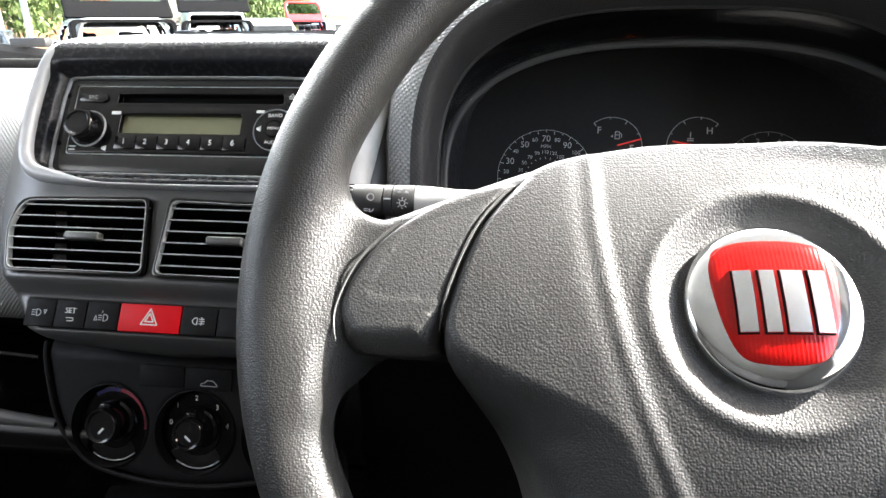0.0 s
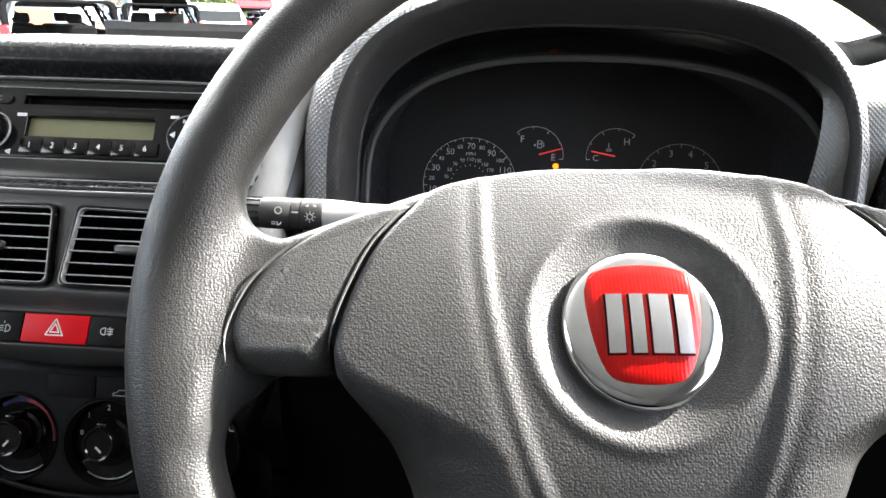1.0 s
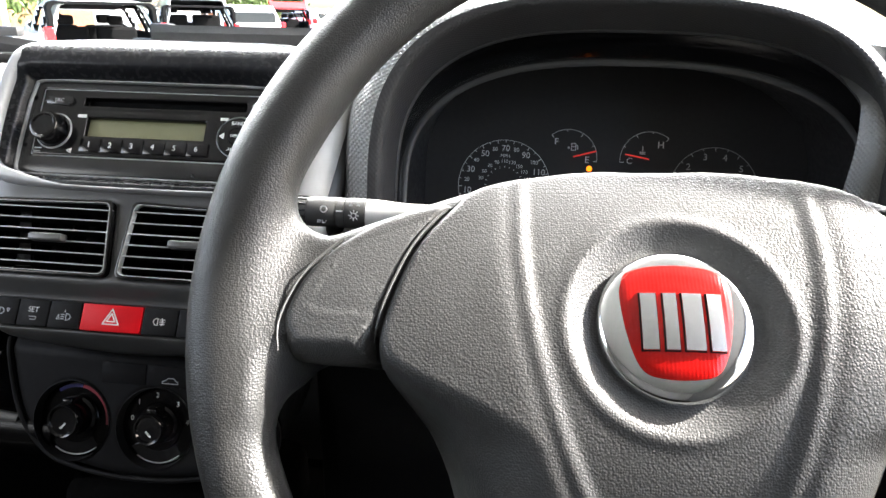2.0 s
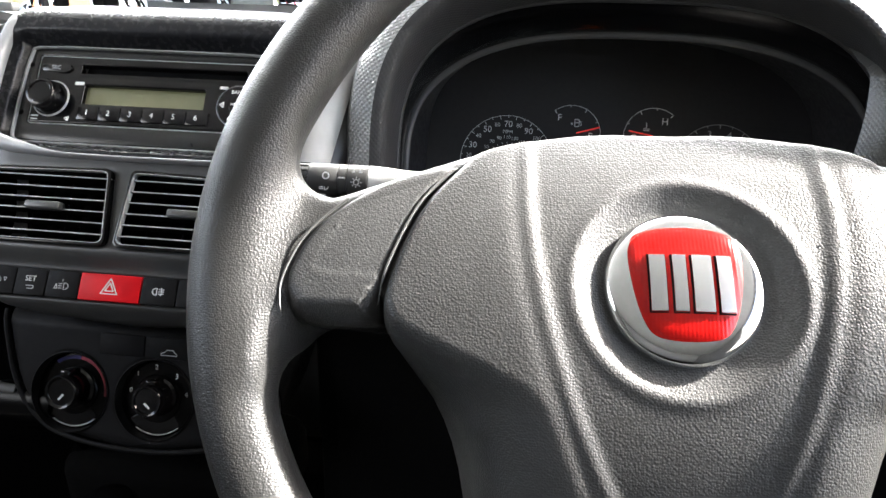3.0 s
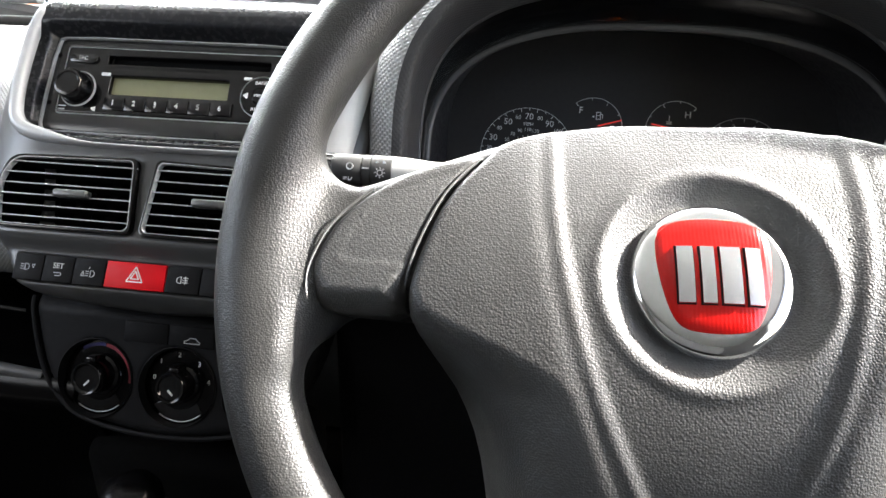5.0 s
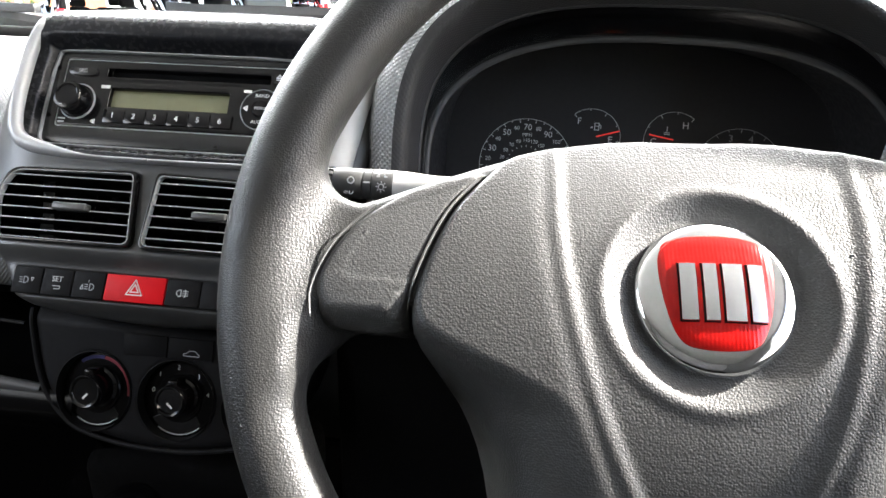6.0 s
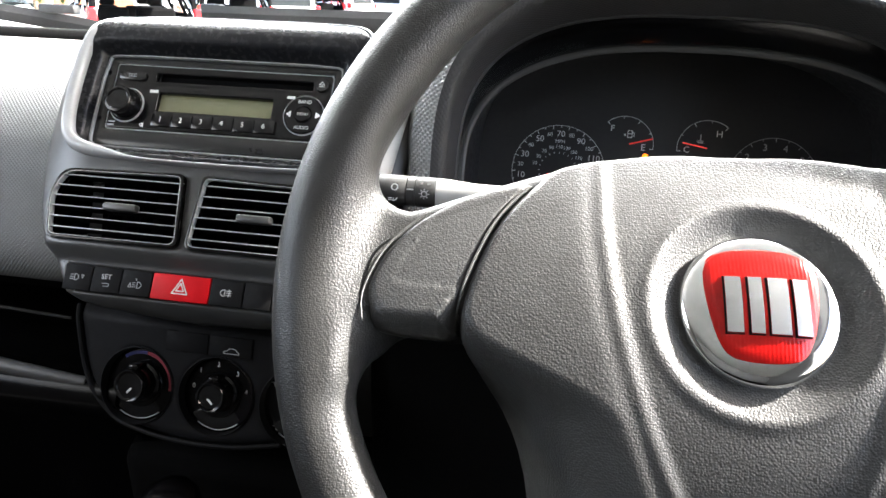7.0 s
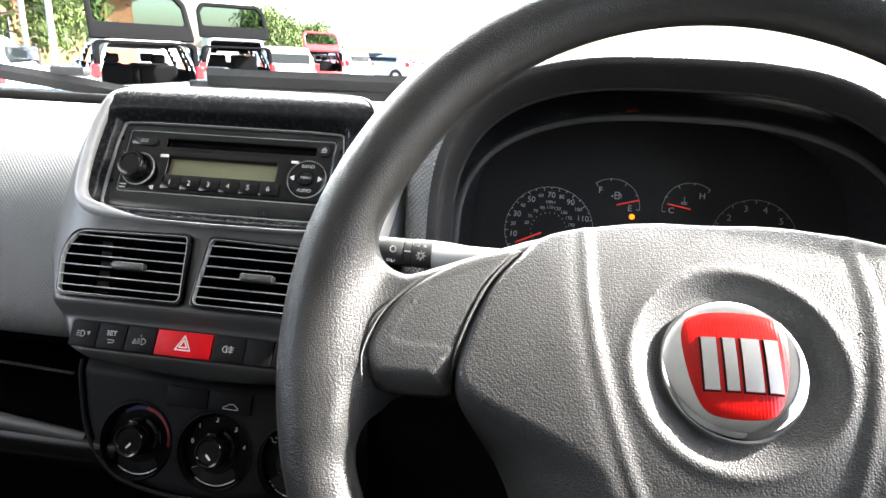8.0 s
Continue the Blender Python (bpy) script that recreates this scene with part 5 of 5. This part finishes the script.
def hatchback(name, m, paint, label, opened=True, wide=1.80, long=4.2, high=1.52, seats=1.04):
    """A parked hatchback, its tail towards -y: hollow load bay, raised tailgate, lamps, glass and wheels."""
    car = thing(name, m, label, "car", "cars parked outside")
    w, L = wide / 2, long

    def outer(x, y, z):
        roof = high - 0.10 * step_up(y, 0.6, 1.9) - 0.50 * step_up(y, 1.55, 3.05) - 0.16 * step_up(y, 3.0, 4.2) - 0.05 * step_up(-y, -0.5, 0.05)
        half = w - 0.17 * step_up(z, 0.85, 1.45) - 0.05 * step_up(0.5 - z, 0.0, 0.3) - 0.10 * step_up(y, L - 0.9, L) - 0.06 * step_up(-y, -0.7, 0.0)
        f = smax(np.abs(x) - half, z - roof, 0.16)
        f = smax(f, 0.22 - z, 0.08)
        tail = -y + 0.10 * step_up(z, 0.9, 1.5) * 1.6
        return smax(smax(f, tail, 0.10), y - L, 0.2), half, roof

    def hull(x, y, z):
        f, half, roof = outer(x, y, z)
        for wy in (0.78, L - 0.85):
            f = smax(f, 0.36 - np.sqrt((y - wy) ** 2 + (z - 0.31) ** 2) - 10 * np.maximum(0, (w - 0.3) - np.abs(x)), 0.02)
        if opened:
            cabin = smax(smax(np.abs(x) - (half - 0.08), np.maximum(0.58 - z, z - roof + 0.09), 0.08), y - 2.35, 0.1)
            f = smax(f, -cabin, 0.03)
            for y0, y1 in ((0.42, 0.68), (0.80, 1.48), (1.58, 2.35)):
                f = smax(f, -smax(np.abs(y - (y0 + y1) / 2) - (y1 - y0) / 2, np.abs(z - 1.16) - 0.19 + 0.10 * step_up(y, 1.6, 2.4), 0.06), 0.02)
            f = smax(f, -smax(smax(np.abs(x) - (half - 0.13), np.abs(y - 2.75) - 0.60, 0.06), np.abs(z - 1.16) - 0.18, 0.06), 0.02)
        return f
    body = iso("body", hull, (-w - 0.05, -0.06, 0.15), (w + 0.05, L + 0.06, high + 0.06), (0.045 if opened else 0.055) if m.translation.length < 22 else 0.085, paint, car)
    if opened:
        # the inside of the shell is lined in black
        me = body.data
        me.materials.append(M_CARIN)
        mid = np.empty(len(me.polygons) * 3)
        me.polygons.foreach_get("center", mid)
        mid = mid.reshape(-1, 3)
        me.polygons.foreach_set("material_index", (outer(mid[:, 0], mid[:, 1], mid[:, 2])[0] < -0.030).astype(np.int32))
        # black seal, widened to carry the shade on the pillars
        part("opening_seal_shade", ring_bm([(x * 1.07, z) for x, z in round_rect(-w + 0.13, -1.45, w - 0.13, -0.53, 0.12, 4)], [(x * 0.97, z) for x, z in round_rect(-w + 0.13, -1.40, w - 0.13, -0.58, 0.10, 4)], -0.22, -0.02, 0.01), M_CARIN, car, "black seal and painted shade round the opening").matrix_basis = Matrix(((1, 0, 0, 0), (0, 0, -1, 0), (0, -1, 0, 0), (0, 0, 0, 1)))
        for y0, z1 in ((1.05, seats), (1.90, 1.05)):
            for s in (-0.40, 0.40):
                seat = part("seat_back", box_bm((s - 0.34, y0, 0.55), (s + 0.34, y0 + 0.14, z1), 0.05), M_CARIN, car, "dark seat back")
                part("head_rest", box_bm((s - 0.13, y0 + 0.02, z1 + 0.03), (s + 0.13, y0 + 0.11, z1 + 0.19), 0.04), M_CARIN, seat)
    for s in (-1, 1):
        if not opened:
            part("side_glass", box_bm((s * (w - 0.075) - 0.02, 0.75, 0.95), (s * (w - 0.075) + 0.02, 2.55, 1.30), 0.015), M_TINT, car)
        part("tail_lamp", box_bm((s * (w - 0.07) - 0.07, -0.035, 0.84), (s * (w - 0.07) + 0.07, 0.20, 1.06), 0.03), M_TAIL, car, "red tail lamp")
        for wy in (0.78, L - 0.85):
            bm = lathe_bm([(0.18, -0.10), (0.29, -0.10), (0.315, -0.07), (0.315, 0.07), (0.29, 0.10), (0.18, 0.10)], 28)
            wh = part("wheel", bm, M_TYRE, car, smooth=True)
            wh.matrix_basis = pose(s * (w - 0.12), wy, 0.315, 0, 90, 0)
            part("rim", lathe_bm([(0.19, 0.05 * s), (0.17, 0.085 * s), (0.06, 0.07 * s), (0, 0.075 * s)], 20), M_SILVER, wh)
    part("bumper", box_bm((-w + 0.06, -0.09, 0.33), (w - 0.06, 0.12, 0.62), 0.05, 3), paint, car, smooth=True)
    part("plate", box_bm((-0.26, -0.098, 0.42), (0.26, -0.088, 0.53)), M_PRINT, car)
    # raised tailgate: glass in a dark frame, hinged on the roof edge
    if opened:
        gate = new("tailgate")
        gate.parent = car
        gate.matrix_basis = pose(0, 0.22, high - 0.06, 60, 0, 0)
        gate["label"] = "raised tailgate with dark lining and a window"
        o = filleted([(-w + 0.06, 0.0), (w - 0.06, 0.0), (w - 0.08, 0.72), (w - 0.20, 0.92), (-w + 0.20, 0.92), (-w + 0.08, 0.72)], [0.05, 0.05, 0.2, 0.2, 0.2, 0.2], 4)
        h = filleted([(-w + 0.17, 0.30), (w - 0.17, 0.30), (w - 0.17, 0.66), (w - 0.28, 0.83), (-w + 0.28, 0.83), (-w + 0.17, 0.66)], [0.08] * 6, 4)
        part("frame", ring_bm(o, h, 0.0, 0.05, 0.012), M_REDCAR if paint is M_REDCAR else M_CARIN, gate, "lined tailgate frame", smooth=True)
        part("window", plate_bm(h, 0.015, 0.022), M_GREENGLASS, gate, "tailgate window")
        for s in (-1, 1):
            part("strut", tube_bm([(s * (w - 0.12), 0.08, 0.0), (s * (w - 0.16), 0.12, -0.22)], 0.012, 6), M_SILVER, gate)
    else:
        part("rear_window", box_bm((-w + 0.28, 0.02, 0.98), (w - 0.28, 0.09, 1.32), 0.03), M_TINT, car)
    return car


# windscreen base and wipers
def wiper(name, arm, blade, label):
    w = thing(name, pose(0, 0, 0), label, "wiper", "windscreen wipers")
    part("arm", tube_bm(curve2(arm, 5), 0.011, 8), M_RUBBER, w, "black wiper arm", smooth=True)
    a, b = Vector(blade[0]), Vector(blade[1])
    d = (b - a).normalized()
    up = Vector((0, -0.5, 0.86))
    bm = bmesh.new()
    prof = [(-0.012, 0.0), (0.014, 0.0), (0.012, 0.020), (0.004, 0.030), (-0.010, 0.014)]
    side = d.cross(up).normalized()
    rows = [[bm.verts.new(p + side * x + up * z) for x, z in prof] for p in (a, a.lerp(b, 0.33), a.lerp(b, 0.67), b)]
    for r0, r1 in zip(rows, rows[1:]):
        for k in range(len(prof)):
            bm.faces.new((r0[k], r0[(k + 1) % len(prof)], r1[(k + 1) % len(prof)], r1[k]))
    bm.faces.new(rows[0][::-1])
    bm.faces.new(rows[-1])
    bmesh.ops.recalc_face_normals(bm, faces=bm.faces[:])
    part("blade", bm, M_RUBBER, w, "black wiper blade")
    return w


wl = wiper("wiper", [(-1.00, 1.13, 1.330), (-0.85, 1.17, 1.310), (-0.73, 1.20, 1.290), (-0.62, 1.23, 1.270)], [(-1.02, 1.125, 1.325), (-0.70, 1.205, 1.276)], "black wiper resting across the windscreen's foot")
part("joint", box_bm((-0.838, 1.14, 1.318), (-0.765, 1.16, 1.334), 0.004), M_RUBBER, wl, "black wiper joint", smooth=True)
wr = wiper("wiper", [(-0.52, 1.24, 1.320), (-0.2, 1.24, 1.322), (0.25, 1.24, 1.318)], [(-0.545, 1.215, 1.318), (0.30, 1.215, 1.322)], "black wiper lying along the windscreen's foot")
part("end_clip", box_bm((-0.555, 1.205, 1.308), (-0.515, 1.23, 1.344), 0.004), M_RUBBER, wr, smooth=True)
part("wiper_base", box_bm((-0.60, 1.22, 1.26), (0.30, 1.235, 1.317), 0.003), M_RUBBER, wr)
ob = part("scuttle", box_bm((-1.3, 1.16, 1.10), (0.70, 1.20, 1.287), 0.006), M_BLACK, None, smooth=True)
tagged(ob, "black plastic scuttle below the windscreen", "scuttle", kind="structure")
ob = part("bonnet", box_bm((-0.95, 1.21, 1.10), (0.65, 2.0, 1.285), 0.04, 3), M_WHITE, None, smooth=True)
tagged(ob, "white van bonnet beyond the windscreen", "bonnet", kind="structure")


# trees, posts, building
def leaves_mat(name, a, b):
    m, nt, bs = nodes_of(name)
    g = nt.nodes.new("ShaderNodeNewGeometry")
    nt.links.new(ramp(nt, g.outputs["Random Per Island"], [(0.0, a), (1.0, b)]), bs.inputs["Base Color"])
    bs.inputs["Roughness"].default_value = 0.6
    bs.inputs["Transmission Weight"].default_value = 0.0
    return m


M_LEAF = leaves_mat("foliage", (0.045, 0.075, 0.015), (0.12, 0.17, 0.04))
M_BARK = plain("bark", (0.13, 0.10, 0.075), 0.9, scale=6)


def tree(m, high, spread, seed, label, n=5200):
    rnd = random.Random(seed)
    t = thing("tree", m, label, "tree", "trees round the car park")
    bm = tube_bm([(0, 0, 0), (0.06, 0, high * 0.25), (0, 0.05, high * 0.5), (0.05, 0, high * 0.8)], [0.16, 0.13, 0.09, 0.03], 8)
    tips = []
    for i in range(11):
        a, z = rnd.uniform(0, 6.283), high * rnd.uniform(0.22, 0.65)
        l = spread * rnd.uniform(0.5, 0.95)
        tip = (l * math.cos(a), l * math.sin(a), z + high * rnd.uniform(0.08, 0.3))
        tube_bm([(0, 0, z), (tip[0] * 0.5, tip[1] * 0.5, z + (tip[2] - z) * 0.35), tip], [0.05, 0.03, 0.012], 6, bm)
        tips.append(tip)
    tips += [(rnd.gauss(0, spread * 0.3), rnd.gauss(0, spread * 0.3), high * rnd.uniform(0.6, 0.97)) for _ in range(9)]
    part("trunk", bm, M_BARK, t, smooth=True)
    verts, faces = [], []
    for i in range(n):
        c = Vector(rnd.choice(tips)) + Vector((rnd.gauss(0, 0.36), rnd.gauss(0, 0.36), rnd.gauss(0, 0.28))) * spread * 0.5
        q = Euler((rnd.uniform(0, 6.28), rnd.uniform(0, 6.28), rnd.uniform(0, 6.28))).to_matrix()
        s = rnd.uniform(0.08, 0.18)
        k = len(verts)
        verts += [c + q @ Vector(v) * s for v in ((-1, 0, 0), (0, -0.45, 0.1), (1, 0, 0), (0, 0.45, 0.1))]
        faces.append((k, k + 1, k + 2, k + 3))
    link("crown", as_mesh("crown", verts, faces, False), M_LEAF, t, "loose green leaves")
    return t


def away(px_deg, dist):
    a = radians(px_deg)
    return 0.1 + dist * math.sin(a), 0.05 + dist * math.cos(a)


for deg, dist, high, spread, sd in ((-49, 24, 4.6, 2.6, 1), (-43.5, 22, 4.4, 2.6, 2), (-41.0, 26, 4.6, 2.2, 3), (-24.2, 42, 3.6, 2.0, 5), (-22.2, 46, 3.5, 2.1, 6), (-20.4, 52, 3.3, 1.8, 7), (-54, 20, 4.4, 2.4, 8)):
    x, y = away(deg, dist)
    tree(pose(x, y, 0, 0, 0, sd * 40), high, spread, sd, "leafy green tree at the car park's edge")

M_POST = plain("galvanised", (0.35, 0.36, 0.36), 0.5, metal=0.3)
for deg, dist in ((-41.6, 16), (-39.9, 14)):
    x, y = away(deg, dist)
    p = thing("lamp_post", pose(x, y, 0), "grey galvanised lamp post in the car park", "lamp post", "lamp posts")
    part("pole", tube_bm([(0, 0, 0), (0, 0, 1.0), (0, 0, 5.5)], [0.075, 0.055, 0.05], 14), M_POST, p, smooth=True)
    part("head", box_bm((-0.12, -0.35, 5.45), (0.12, 0.10, 5.55), 0.03), M_POST, p)

bx, by = away(-45, 48)
hb = thing("building", pose(bx, by, 0, 0, 0, 40), "low brick building behind the trees", "building")
M_BRICK = plain("brick", (0.36, 0.15, 0.08), 0.85, scale=8, spread=0.3)
part("wall", box_bm((-9, 0, 0), (9, 6, 4.2)), M_BRICK, hb)
part("roof", box_bm((-9.4, -0.4, 4.2), (9.4, 6.4, 4.5), 0.05), M_POST, hb)
for i in range(6):
    win = part("window", box_bm((-8 + i * 2.8, -0.06, 1.2), (-6.2 + i * 2.8, 0.05, 2.8), 0.02), M_POST, hb)
    part("pane", box_bm((-7.9 + i * 2.8, -0.08, 1.3), (-6.3 + i * 2.8, -0.05, 2.7)), M_TINT, win)

# parked cars
x, y = away(-33.4, 12.2)
hatchback("hatchback", pose(x, y, 0, 0, 0, 46), M_WHITE, "white hatchback with its tailgate raised and load bay empty")
x, y = away(-26.5, 16.6)
hatchback("hatchback", pose(x, y, 0, 0, 0, 40), M_SILVER, "silver hatchback with its tailgate raised beside a white car", high=1.68, seats=1.24)
x, y = away(-22.2, 20.0)
hatchback("hatchback", pose(x, y, 0, 0, 0, 42), M_WHITE, "white hatchback with its tailgate shut", opened=False)
x, y = away(-19.3, 29)
hatchback("hatchback", pose(x, y, 0, 0, 0, 40), M_REDCAR, "bright red hatchback with its tailgate raised")
x, y = away(-48.5, 10.0)
hatchback("hatchback", pose(x, y, 0, 0, 0, 30), M_WHITE, "white hatchback parked at the row's end", opened=False)
for deg, dist, paint, turn in ((-16.2, 33, M_WHITE, 60), (-13.6, 38, M_DKCAR, 80), (-11.6, 37, M_SILVER, 85), (-10.0, 42, M_WHITE, 70), (-8.2, 46, M_DKCAR, 80), (-6.0, 44, M_WHITE, 80), (9, 45, M_REDCAR, 80), (15, 50, M_WHITE, 80)):
    x, y = away(deg, dist)
    hatchback("hatchback", pose(x, y, 0, 0, 0, turn), paint, "hatchback parked far across the car park", opened=False)
